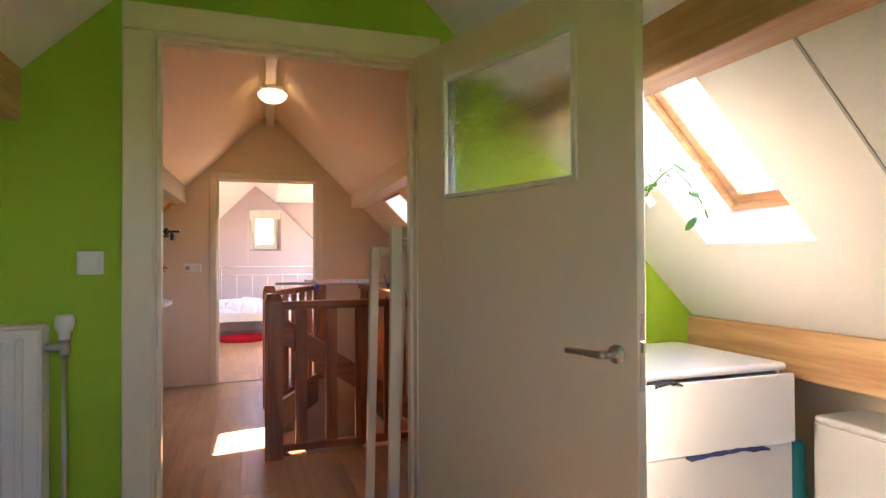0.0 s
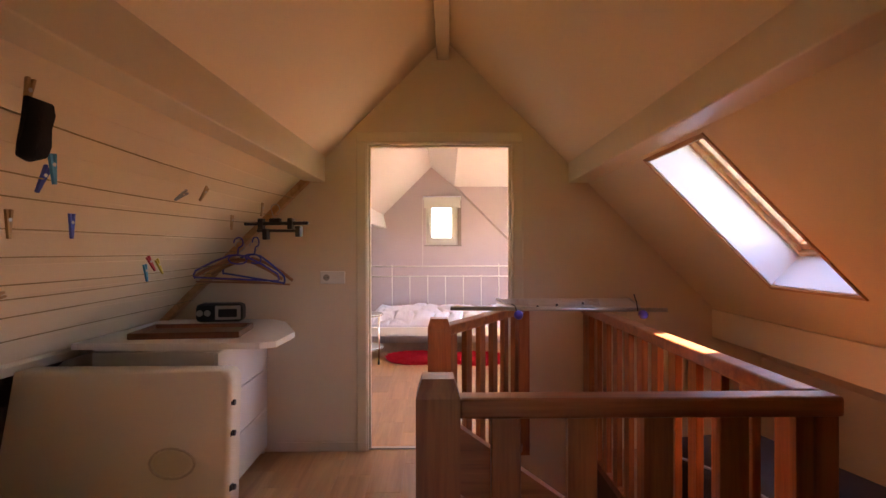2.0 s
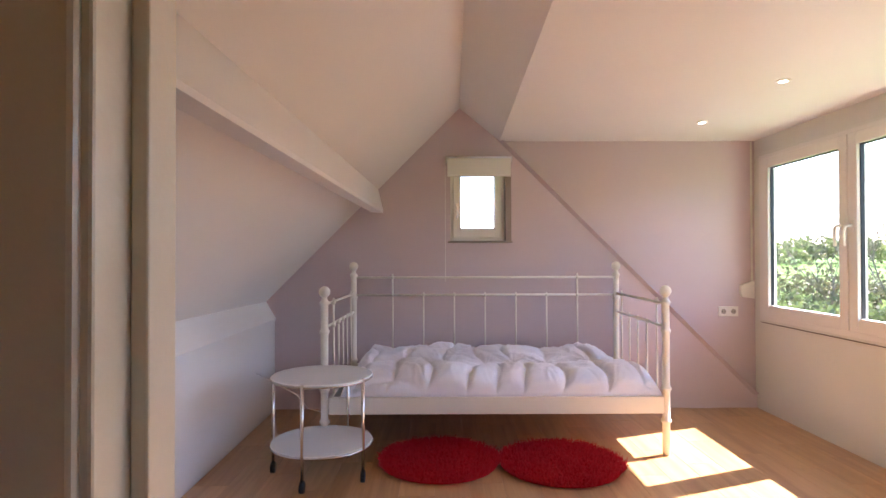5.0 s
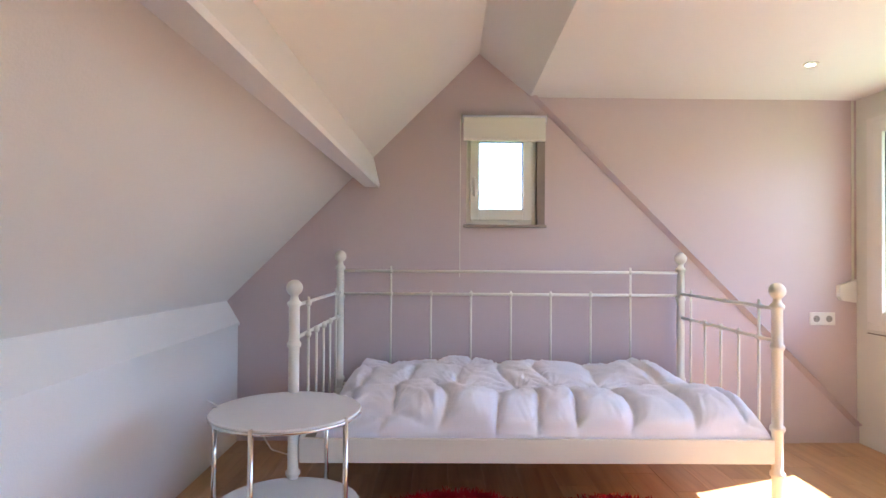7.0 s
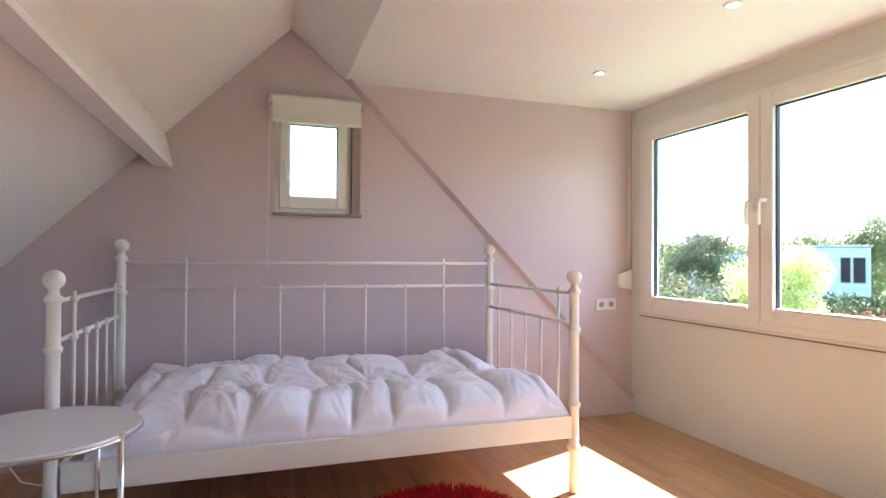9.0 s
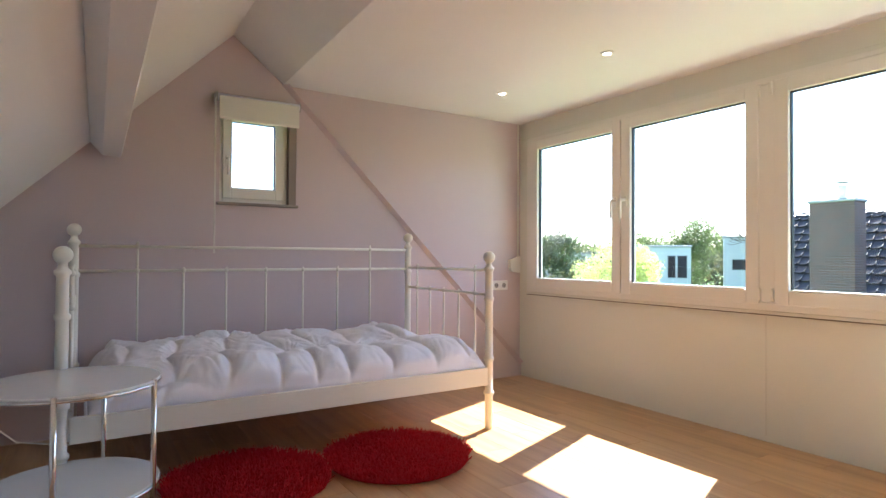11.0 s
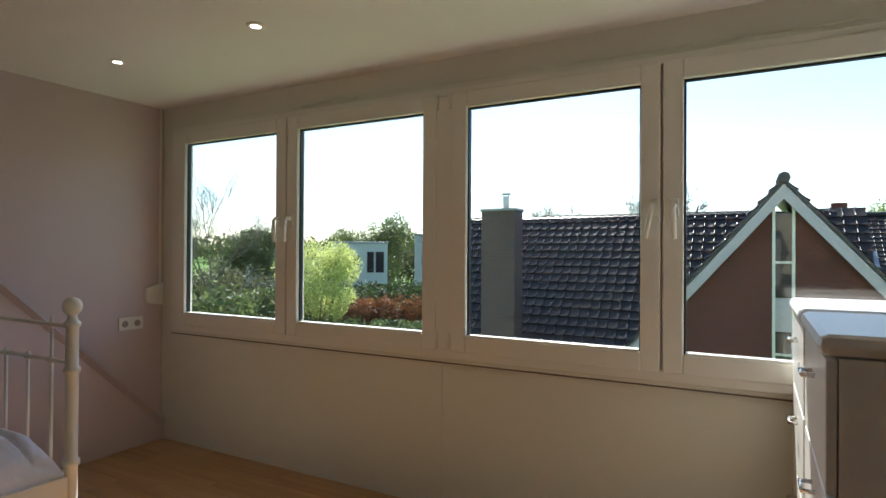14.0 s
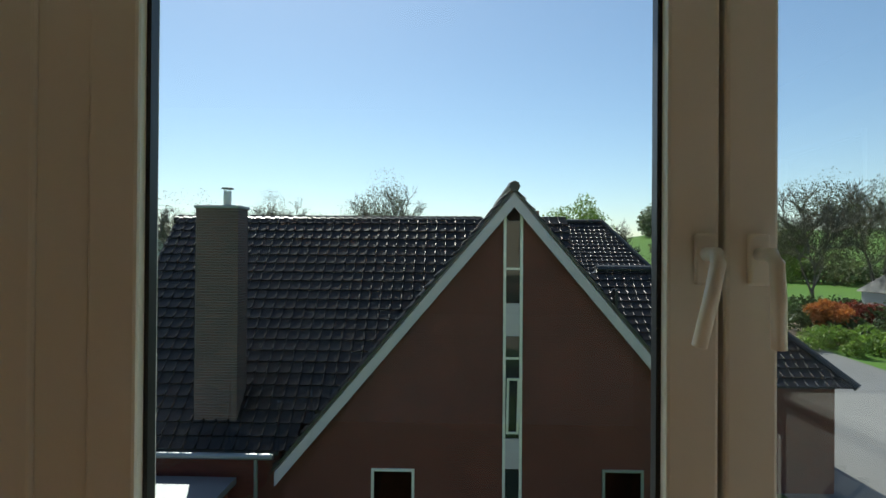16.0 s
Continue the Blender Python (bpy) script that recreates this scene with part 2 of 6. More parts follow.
b = B()
box(b, -1.6, 3.7, Y0 - 0.2, 3.93, -0.25, -0.008)
box(b, -1.6, 1.15, 3.93, Y2 + 0.05, -0.25, -0.008)
box(b, 2.15, 3.7, 3.93, Y2 + 0.05, -0.25, -0.008)
box(b, -1.6, 3.75, Y2 + 0.05, Y3 + 0.2, -0.25, -0.008)
floor = struct("floor", b, M_DARK, "oak laminate plank floor through the attic rooms", "floor")


# the ridge and all that follows it run slightly askew of the dormer front
SKEW = 0.027


def lean_over(bm, y_fixed, skew=SKEW):
    """Turns lengthwise pieces into the ridge's own direction, held at one end."""
    for v in bm.verts:
        v.co.x += skew * (v.co.y - y_fixed)


def slope(bm, top, way, s0, s1, y0, y1, thick=0.2, holes=(), skew=0.0):
    """A roof slope from the ridge point down along way, thickness outwards, with openings (s0, s1, y0, y1)."""
    d = Vector((way, 0, -1)).normalized()
    n = Vector((way, 0, 1)).normalized()
    o = Vector((top[0], 0, top[1]))
    m = Matrix(((d.x, skew, n.x, o.x - skew * Y2), (0, 1, 0, 0), (d.z, 0, n.z, o.z), (0, 0, 0, 1)))
    ys = y0
    for h in sorted(holes, key=lambda h: h[2]):
        box(bm, s0, s1, ys, h[2], 0, thick, 0, m)
        box(bm, s0, h[0], h[2], h[3], 0, thick, 0, m)
        box(bm, h[1], s1, h[2], h[3], 0, thick, 0, m)
        ys = h[3]
    box(bm, s0, s1, ys, y1, 0, thick, 0, m)
    return m


SKY_L = (1.36, 2.20, 4.606, 5.212)
SKY_A = (1.44, 2.16, 1.59, 2.08)
GZR = RZ + 0.10
b = B()
M_RIGHT = slope(b, (RX, RZ), 1, -0.1, 3.4, Y1 + 0.05, Y2 + 0.05, 0.28, (SKY_L,), SKEW)
struct("ceiling_east", b, M_LINING, "cream painted sloping roof lining", "ceiling")
b = B()
slope(b, (RX, RZ), -1, -0.1, 2.68, Y1 + 0.05, Y2 + 0.05, 0.2, (), SKEW)
struct("ceiling_west", b, M_LINING, "cream painted sloping roof lining", "ceiling")
b = B()
M_GREENROOM = slope(b, (RX, GZR), 1, -0.1, 3.5, Y0, Y1 + 0.05, 0.28, (SKY_A,))
struct("ceiling_green_room_east", b, M_WHITEWALL, "white painted sloping roof panels", "ceiling")
b = B()
slope(b, (RX, GZR), -1, -0.1, 2.78, Y0, Y1 + 0.05)
struct("ceiling_green_room_west", b, M_WHITEWALL, "white painted sloping roof panels", "ceiling")
b = B()
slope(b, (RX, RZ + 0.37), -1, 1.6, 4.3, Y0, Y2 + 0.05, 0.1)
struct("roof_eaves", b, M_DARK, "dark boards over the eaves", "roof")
b = B()
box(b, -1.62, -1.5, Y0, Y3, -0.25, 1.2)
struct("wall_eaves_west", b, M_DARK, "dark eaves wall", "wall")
b = B()
box(b, 3.3, 3.42, Y0, Y2, -0.2, 0.75)
struct("wall_eaves_east", b, M_CREAM, "cream knee wall", "wall")
b = B()
box(b, -1.6, 0.85, Y0 - 0.12, Y0, -0.2, 3.0)
box(b, 1.55, 3.7, Y0 - 0.12, Y0, -0.2, 3.0)
box(b, 0.85, 1.55, Y0 - 0.12, Y0, -0.2, 1.1)
box(b, 0.85, 1.55, Y0 - 0.12, Y0, 1.95, 3.0)
struct("wall_south", b, M_GREEN, "lime green painted end wall with a window opening", "wall")


def end_wall(name, y0, y1, xl, xr, zt, left, right, apex, m, label):
    """A wall under the ridge with one door opening."""
    b = B()
    (lx, lz), (rx, rz) = left, right
    zl = lambda x: lz + (apex[1] - lz) * (x - lx) / (apex[0] - lx)
    zr = lambda x: rz + (apex[1] - rz) * (x - rx) / (apex[0] - rx)
    prism(b, [(lx, -0.2), (xl, -0.2), (xl, zl(xl)), (lx, lz)], y0, y1)
    prism(b, [(xr, -0.2), (rx, -0.2), (rx, rz), (xr, zr(xr))], y0, y1)
    prism(b, [(xl, zt), (xr, zt), (xr, zr(xr)), apex, (xl, zl(xl))], y0, y1)
    return struct(name, b, m, label, "wall")


AP = (RX, RZ + 0.14)
LE, RE = (-1.5, AP[1] - AP[0] - 1.5), (3.6, AP[1] - 3.6 + AP[0])
end_wall("wall_green", Y1, Y1 + 0.05, 0.66, 1.69, 2.06, LE, RE, AP, M_GREEN, "lime green painted wall with a doorway")
end_wall("wall_landing_south", Y1 + 0.05, Y1 + 0.1, 0.66, 1.69, 2.06, LE, RE, AP, M_CREAM, "cream wall round the first doorway")
end_wall("wall_landing_north", Y2, Y2 + 0.05, 0.681, 1.68, 2.03, LE, RE, AP, M_CREAM, "cream gable wall at the end of the landing")
b = B()
prism(b, [(-0.9, -0.2), (0.681, -0.2), (0.681, 2.25), (-0.9, 0.7)], Y2 + 0.05, Y2 + 0.1)
prism(b, [(1.68, -0.2), (3.74, -0.2), (3.74, 2.3), (1.68, 2.3)], Y2 + 0.05, Y2 + 0.1)
prism(b, [(0.681, 2.03), (1.68, 2.03), (1.68, 2.3), (1.3, 2.4), (BX - 0.1, 2.58), (0.681, 2.25)], Y2 + 0.05, Y2 + 0.1)
struct("wall_bedroom_south", b, M_LILAC, "lilac grey wall round the bedroom doorway", "wall")

for nm, y0 in (("wall_eaves_gap_north", Y2), ("wall_eaves_gap_south", Y1)):
    b = B()
    prism(b, [(-1.6, -0.2), (-0.3, 1.25), (-0.3, 1.7), (-1.6, 0.4)], y0 + 0.004, y0 + 0.046)
    struct(nm, b, M_CREAM, "cream wall closing the eaves", "wall")

# bedroom gable, with the small window, and the dormer cheek behind the old roof line
WX0, WX1, WZ0, WZ1 = 1.03, 1.53, 1.37, 2.0
b = B()
prism(b, [(-0.9, -0.2), (WX0, -0.2), (WX0, 2.5), (-0.9, 0.6)], Y3, Y3 + 0.25)
prism(b, [(WX0, -0.2), (WX1, -0.2), (WX1, WZ0), (WX0, WZ0)], Y3, Y3 + 0.25)
prism(b, [(WX0, WZ1), (WX1, WZ1), (WX1, 2.10), (BX, 2.56), (WX0, 2.5)], Y3, Y3 + 0.25)
prism(b, [(WX1, -0.2), (3.56, -0.2), (3.56, 0.09), (WX1, 2.10)], Y3, Y3 + 0.25)
struct("wall_gable", b, M_LILAC, "lilac grey gable wall with a small window", "wall")
b = B()
prism(b, [(1.35, 2.27), (3.595, 0.005), (3.595, 2.3)], Y3 + 0.022, Y3 + 0.2)
struct("wall_dormer_cheek", b, M_LILAC, "lilac grey dormer cheek wall", "wall")
b = B()
sec = []
for x, z in ((1.40, 2.258), (3.536, 0.122)):
    sec.append([b.verts.new((x + d, y, z + d)) for d, y in ((-0.022, Y3 - 0.001), (-0.003, Y3 - 0.036), (0.0, Y3 - 0.034), (0.0, Y3 + 0.03), (-0.022, Y3 + 0.03))])
for i in range(5):
    b.faces.new((sec[0][i], sec[0][(i + 1) % 5], sec[1][(i + 1) % 5], sec[1][i]))
b.faces.new(sec[0][::-1])
b.faces.new(sec[1])
struct("trim_old_roof_line", b, M_LILAC, "slanting painted trim on the gable wall", "trim")

b = B()
slope(b, (BX, BZ), -1, -0.05, 2.27, Y2 + 0.05, Y3 + 0.1)
lean_over(b, Y3, 0.02)
struct("ceiling_bedroom_west", b, M_WHITEWALL, "white painted sloping ceiling", "ceiling")
b = B()
prism(b, [(BX, BZ), (1.435, 2.19), (1.435, 2.4), (BX, 2.7)], Y2 + 0.05, Y3 + 0.1)
lean_over(b, Y3)
prism(b, [(1.435, 2.19), (3.9, 2.19), (3.9, 2.36), (1.435, 2.36)], Y2 + 0.05, Y3 + 0.1)
for v in b.verts:
    if abs(v.co.x - 1.435) < 1e-4:
        v.co.x += SKEW * (v.co.y - Y3)
box(b, 1.40, 3.9, Y3 + 0.1, Y3 + 0.25, 2.2, 2.36)
struct("ceiling_dormer", b, M_WHITEWALL, "white flat dormer ceiling with spotlights", "ceiling")
b = B()
box(b, -0.5, -0.405, Y2 + 0.1, Y3, -0.1, 0.725)
prism(b, [(-0.395, 0.74), (-0.395, 0.725), (-0.55, 0.725), (-0.55, 0.9), (-0.49, 0.9)], Y2 + 0.1, Y3)
struct("wall_bedroom_west", b, M_WHITEWALL, "white knee wall with a boxed wall plate", "wall")

# dormer front: wall under and over the long window
WIN_Y0, WIN_Y1, WIN_Z0, WIN_Z1 = 6.47, 10.455, 0.735, 2.035
b = B()
box(b, DX, DX + 0.2, Y2 + 0.1, Y3 + 0.2, -0.2, WIN_Z0)
box(b, DX, DX + 0.2, Y2 + 0.1, Y3 + 0.2, WIN_Z1, 2.19)
box(b, DX, DX + 0.115, Y2 + 0.1, WIN_Y0, WIN_Z0, WIN_Z1)
box(b, DX, DX + 0.06, WIN_Y1, Y3 + 0.2, WIN_Z0, WIN_Z1)
struct("wall_dormer", b, M_DORMERWALL, "cream white wall under the long dormer window", "wall")


b = B()
box(b, DX - 0.0025, DX, 8.456, 8.463, 0.03, WIN_Z0 - 0.024)
struct("trim_panel_joint", b, mat("cream_joint_filler", (0.69, 0.67, 0.58), 0.6), "filled joint between the wall panels", "trim")


# ---- fixed parts: beams, doors, windows, stairs ----
def beam(name, x0, x1, y0, y1, z0, z1, m, label, skew=0.0):
    b = B()
    box(b, x0, x1, y0, y1, z0, z1, 0.006)
    lean_over(b, Y2, skew)
    return struct(name, b, m, label, "beam")


YL = Y1 + 0.1
beam("beam_purlin_west", 0.31, 0.435, YL, Y2, 1.751, 1.93, M_FRAMEPAINT, "cream painted purlin along the sloping ceiling", SKEW)
beam("beam_purlin_east", 2.024, 2.15, YL, Y2, 1.745, 1.93, M_FRAMEPAINT, "cream painted purlin along the sloping ceiling", SKEW)
beam("beam_plate_east", 2.97, 3.16, YL, Y2, 0.73, 0.915, M_FRAMEPAINT, "cream painted wall plate under the slope", SKEW)
beam("beam_ridge", 1.165, 1.245, YL, Y2, 2.548, 2.72, M_FRAMEPAINT, "cream painted ridge beam", SKEW)
beam("beam_pine_east", 2.10, 2.24, Y0, Y1, 1.74, 1.93, M_PINE, "bare pine purlin along the white slope")
beam("beam_pine_plate", 3.03, 3.23, Y0, Y1, 0.74, 0.935, M_PINE, "bare pine wall plate with knots")
beam("beam_pine_west", 0.14, 0.285, Y0, Y1, 1.69, 1.87, M_PINE, "bare pine purlin ending at the green wall")
b = B()
prism(b, [(0.475, 1.60), (0.482, 1.615), (0.438, 1.80), (0.30, 1.70), (0.385, 1.605)], Y2 + 0.1, Y3)
lean_over(b, Y3, 0.022)
struct("beam_bedroom", b, M_WHITEWALL, "white painted purlin under the bedroom slope", "beam")
b = B()
m_w = Matrix(((-0.7071, SKEW, -0.7071, RX - SKEW * Y2), (0, 1, 0, 0), (-0.7071, 0, 0.7071, RZ), (0, 0, 0, 1)))
box(b, 1.23, 2.62, Y2 - 0.075, Y2, -0.05, 0.01, 0.004, m_w)
struct("trim_rafter", b, M_PINE, "brown rafter board against the end wall", "trim")
b = B()
box(b, 2.62, 2.70, YL, Y2, -0.03, 0.03, 0.004, m_w)
struct("trim_eaves_edge", b, M_FRAMEPAINT, "painted edge board of the lining", "trim")
# tongue-and-groove boards that line the west slope over the clothes lines
boards = thing("ceiling_boards", label="cream tongue-and-groove boards lining the west slope", category="boarding", kind="structure")
for i in range(9):
    b = B()
    s0 = 1.24 + i * 0.153
    box(b, s0 + 0.0, s0 + 0.153, YL + 0.002, Y2 - 0.077, -0.012, -0.002, 0.0015, m_w)
    part("board", b, M_LINING, boards)


def baseboard(name, x0, x1, y0, y1, h=0.06, m=None):
    b = B()
    box(b, x0, x1, y0, y1, 0, h, 0.004)
    struct(name, b, m or M_CREAM, "low painted skirting board", "baseboard")


baseboard("baseboard_landing", -0.6, 0.655, Y2 - 0.012, Y2)


def door_frame(name, xl, xr, zt, y0, y1, aw, m, label):
    """Jambs, head, stops and architraves round a doorway; parts of one frame."""
    f = thing(name, label=label, category="door frame", kind="structure")
    for nm, x0, x1, z0, z1 in (("jamb", xl - 0.035, xl, 0, zt), ("jamb", xr, xr + 0.035, 0, zt), ("head", xl - 0.035, xr + 0.035, zt, zt + 0.035)):
        b = B()
        box(b, x0, x1, y0 - 0.012, y1 + 0.012, z0, z1, 0.003)
        part(nm, b, m, f)
    for nm, x0, x1, z0, z1 in (("stop", xl, xl + 0.014, 0, zt - 0.016), ("stop", xr - 0.014, xr, 0, zt - 0.016), ("stop", xl, xr, zt - 0.014, zt)):
        b = B()
        box(b, x0, x1, (y0 + y1) / 2 - 0.015, (y0 + y1) / 2 + 0.03, z0, z1, 0.002)
        part(nm, b, m, f)
    for ya, yb in ((y0 - 0.02, y0 - 0.001), (y1 + 0.001, y1 + 0.02)):
        for nm, x0, x1, z0, z1 in (("architrave", xl - aw, xl - 0.008, 0, zt + 0.006), ("architrave", xr + 0.008, xr + aw, 0, zt + 0.006), ("architrave", xl - aw, xr + aw, zt + 0.008, zt + aw)):
            b = B()
            box(b, x0, x1, ya, yb, z0, z1, 0.005)
            part(nm, b, m, f)
    return f


f1 = door_frame("door_frame_1", 0.692, 1.657, 2.03, Y1, Y1 + 0.1, 0.105, M_FRAMEPAINT, "cream gloss painted door frame and architrave")
b = B()
box(b, 0.6905, 0.694, 2.53, 2.555, 0.90, 1.02)
part("strike_plate", b, M_STEEL, f1, "brass strike plate")
f2 = door_frame("door_frame_2", 0.712, 1.652, 2.0, Y2, Y2 + 0.1, 0.072, M_FRAMEPAINT, "cream gloss painted door frame with a metal sill")
b = B()
box(b, 0.712, 1.652, Y2 + 0.02, Y2 + 0.06, 0.0, 0.008, 0.002)
part("threshold", b, M_STEEL, f2, "aluminium threshold strip")


def lever(door, x, y, z, side, way, keyhole=True):
    """A lever handle on a door: rose, neck and lever."""
    b = B()
    rod(b, (x, y, z), (x, y + side * 0.008, z), 0.026, seg=20)
    rod(b, (x, y, z), (x, y + side * 0.05, z), 0.009)
    h = part("door_handle", b, M_STEEL, door, "brushed steel lever handle", True)
    b = B()
    tube(b, [(x, y + side * 0.05, z), (x + way * 0.02, y + side * 0.056, z), (x + way * 0.07, y + side * 0.056, z + 0.002), (x + way * 0.135, y + side * 0.052, z)], 0.0095, 10)
    part("lever", b, M_STEEL, h, "", True)


def door(name, at, rz, width, height, gx0, gx1, gz0, gz1, glass, label):
    """A flush door with one glazed light; hinge at the local origin, leaf along +x, thickness in +y."""
    d = thing(name, at, rz, label, "door", kind="structure")
    T = 0.04
    b = B()
    box(b, 0, gx0, 0, T, 0.008, height, 0.003)
    box(b, gx1, width, 0, T, 0.008, height, 0.003)
    box(b, gx0 - 0.002, gx1 + 0.002, 0, T, 0.008, gz0, 0.002)
    box(b, gx0 - 0.002, gx1 + 0.002, 0, T, gz1, height, 0.002)
    part("leaf", b, M_DOOR, d)
    b = B()
    box(b, gx0 - 0.004, gx1 + 0.004, 0.017, 0.023, gz0 - 0.004, gz1 + 0.004)
    part("pane", b, glass, d, "glazed light of the door").visible_shadow = False
    for s0, s1 in ((-0.008, 0.012), (0.028, 0.048)):
        for x0, x1, z0, z1 in ((gx0 - 0.004, gx0 + 0.016, gz0, gz1), (gx1 - 0.016, gx1 + 0.004, gz0, gz1), (gx0 + 0.0165, gx1 - 0.0165, gz0 - 0.004, gz0 + 0.016), (gx0 + 0.0165, gx1 - 0.0165, gz1 - 0.016, gz1 + 0.004)):
            b = B()
            box(b, x0, x1, s0, s1, z0, z1, 0.004)
            part("glazing_bead", b, M_WHITE, d)
    b = B()
    box(b, width - 0.001, width + 0.0015, 0.009, 0.031, 0.86, 1.07)
    lock = part("lock_plate", b, M_STEEL, d, "steel lock plate in the edge")
    b = B()
    box(b, width, width + 0.009, 0.013, 0.027, 0.965, 0.995, 0.003)
    part("latch", b, M_STEEL, lock)
    for z in (0.25, 1.75):
        b = B()
        rod(b, (-0.004, -0.004, z), (-0.004, -0.004, z + 0.09), 0.007)
        part("hinge", b, M_STEEL, d, "", True)
    return d


DOOR_A = math.degrees(math.atan2(-0.946, 0.323))
d1 = door("door_1", (1.662, 2.50, 0), DOOR_A, 1.02, 2.05, 0.175, 0.82, 1.45, 1.91, M_FROST, "open cream door with a hammered glass light and steel handle")
lever(d1, 0.955, 0, 0.955, -1, -1)
lever(d1, 0.955, 0.04, 0.955, 1, -1)
DOOR_B = 1.2
d2 = door("door_2", (1.655, 6.385, 0), DOOR_B, 0.90, 1.985, 0.17, 0.76, 1.44, 1.865, M_GLASS, "open cream door with a clear glass light")
lever(d2, 0.845, 0, 0.98, -1, -1)
lever(d2, 0.845, 0.04, 0.98, 1, -1)


# windows
def sash(win, y0, y1, z0, z1, x, label=""):
    """One glazed sash of the long window: four frame members, a gasket and a pane."""
    sw = 0.077
    s = None
    b = B()
    for a in ((y0, y0 + sw, z0, z1), (y1 - sw, y1, z0, z1), (y0 + sw - 0.001, y1 - sw + 0.001, z0, z0 + sw), (y0 + sw - 0.001, y1 - sw + 0.001, z1 - sw, z1)):
        box(b, x, x + 0.065, a[0], a[1], a[2], a[3], 0.006)
    s = part("sash", b, M_PVC, win, label)
    b = B()
    g = 0.007
    i0, i1, k0, k1 = y0 + sw, y1 - sw, z0 + sw, z1 - sw
    for a in ((i0, i0 + g, k0, k1), (i1 - g, i1, k0, k1), (i0 + g, i1 - g, k1 - g, k1)):
        box(b, x + 0.022, x + 0.045, a[0], a[1], a[2], a[3])
    part("gasket", b, M_BLACK, s)
    b = B()
    box(b, x + 0.004, x + 0.045, i0 + g, i1 - g, k0 - 0.002, k0 + 0.009, 0.002)
    part("glazing_bead", b, M_PVC, s, "sunlit white glazing bead")
    b = B()
    x_g = x + 0.034
    vs = [b.verts.new(p) for p in ((x_g, i0, k0), (x_g, i1, k0), (x_g, i1, k1), (x_g, i0, k1))]
    b.faces.new(vs)
    part("pane", b, M_GLASS, s, "clear window pane")
    return s


def window_handle(win, x, y, z, lean, k):
    """A curved white lever on its base plate."""
    b = B()
    box(b, x - 0.009, x, y - 0.016, y + 0.016, z - 0.045, z + 0.03, 0.004)
    h = part("window_handle", b, M_PVC, win)
    b = B()
    dy, dz = -math.sin(radians(lean)), -math.cos(radians(lean))
    pts = [(x - 0.006, y, z), (x - 0.04, y, z), (x - 0.052, y + dy * 0.012, z + dz * 0.012), (x - 0.054, y + dy * 0.06, z + dz * 0.06), (x - 0.05, y + dy * 0.13, z + dz * 0.13)]
    tube(b, pts, 0.0105, 10)
    part("lever", b, M_PVC, h, "", True)


XF = DX - 0.045
long_window = thing("window_1", label="long white plastic dormer window in four sashes", category="window", kind="structure")
for y0, y1, z0, z1 in ((WIN_Y0, WIN_Y1, WIN_Z0, WIN_Z0 + 0.045), (WIN_Y0, WIN_Y1, WIN_Z1 - 0.04, WIN_Z1), (WIN_Y0, WIN_Y0 + 0.075, WIN_Z0 + 0.045, WIN_Z1 - 0.04), (WIN_Y1 - 0.07, WIN_Y1, WIN_Z0 + 0.045, WIN_Z1 - 0.04), (8.39, 8.476, WIN_Z0 + 0.045, WIN_Z1 - 0.04)):
    b = B()
    box(b, XF + 0.008, DX + 0.06, y0, y1, z0, z1, 0.004)
    part("window_frame", b, M_PVC, long_window)
for y in (9.448, 7.445):
    b = B()
    box(b, XF + 0.03, XF + 0.07, y - 0.03, y + 0.03, WIN_Z0 + 0.04, WIN_Z1 - 0.03)
    part("meeting_bar", b, M_PVC, long_window)
sash(long_window, 9.452, 10.398, WIN_Z0 + 0.035, WIN_Z1 - 0.028, XF)
sash(long_window, 8.474, 9.444, WIN_Z0 + 0.035, WIN_Z1 - 0.028, XF)
sash(long_window, 7.449, 8.39, WIN_Z0 + 0.035, WIN_Z1 - 0.028, XF)
sash(long_window, 6.52, 7.441, WIN_Z0 + 0.035, WIN_Z1 - 0.028, XF)
for y, lean in ((9.49, 0), (9.405, 2), (7.472, 12), (7.396, -2)):
    window_handle(long_window, XF, y, 1.43, -lean, 0)
for y in (8.398, 8.466):
    for z in (0.79, 1.93):
        b = B()
        rod(b, (XF - 0.006, y, z), (XF - 0.006, y, z + 0.07), 0.008)
        part("hinge_cap", b, M_PVC, long_window, "", True)
b = B()
box(b, DX - 0.018, DX - 0.001, WIN_Y0, WIN_Y1 + 0.02, WIN_Z0 - 0.022, WIN_Z0 - 0.002, 0.004)
part("sill_strip", b, M_DORMERWALL, long_window)
# shade of the gap below the frame, painted as a thin taupe strip
b = B()
box(b, DX - 0.0195, DX - 0.001, WIN_Y0, WIN_Y1 + 0.02, WIN_Z0 - 0.0275, WIN_Z0 - 0.0225)
part("shadow_gap_strip", b, mat("shadow_gap_taupe", (0.20, 0.16, 0.12), 0.7), long_window, "dark strip coloured as the shadow gap under the window")
b = B()
box(b, DX - 0.012, DX - 0.001, Y2 + 0.12, Y3 - 0.02, WIN_Z1 + 0.004, WIN_Z1 + 0.03, 0.004)
part("head_strip", b, M_DORMERWALL, long_window)
b = B()
box(b, DX + 0.055, DX + 0.26, WIN_Y0, WIN_Y1, WIN_Z0 - 0.03, WIN_Z0 + 0.03, 0.004)
part("window_sill", b, M_WHITE, long_window, "white outside sill")

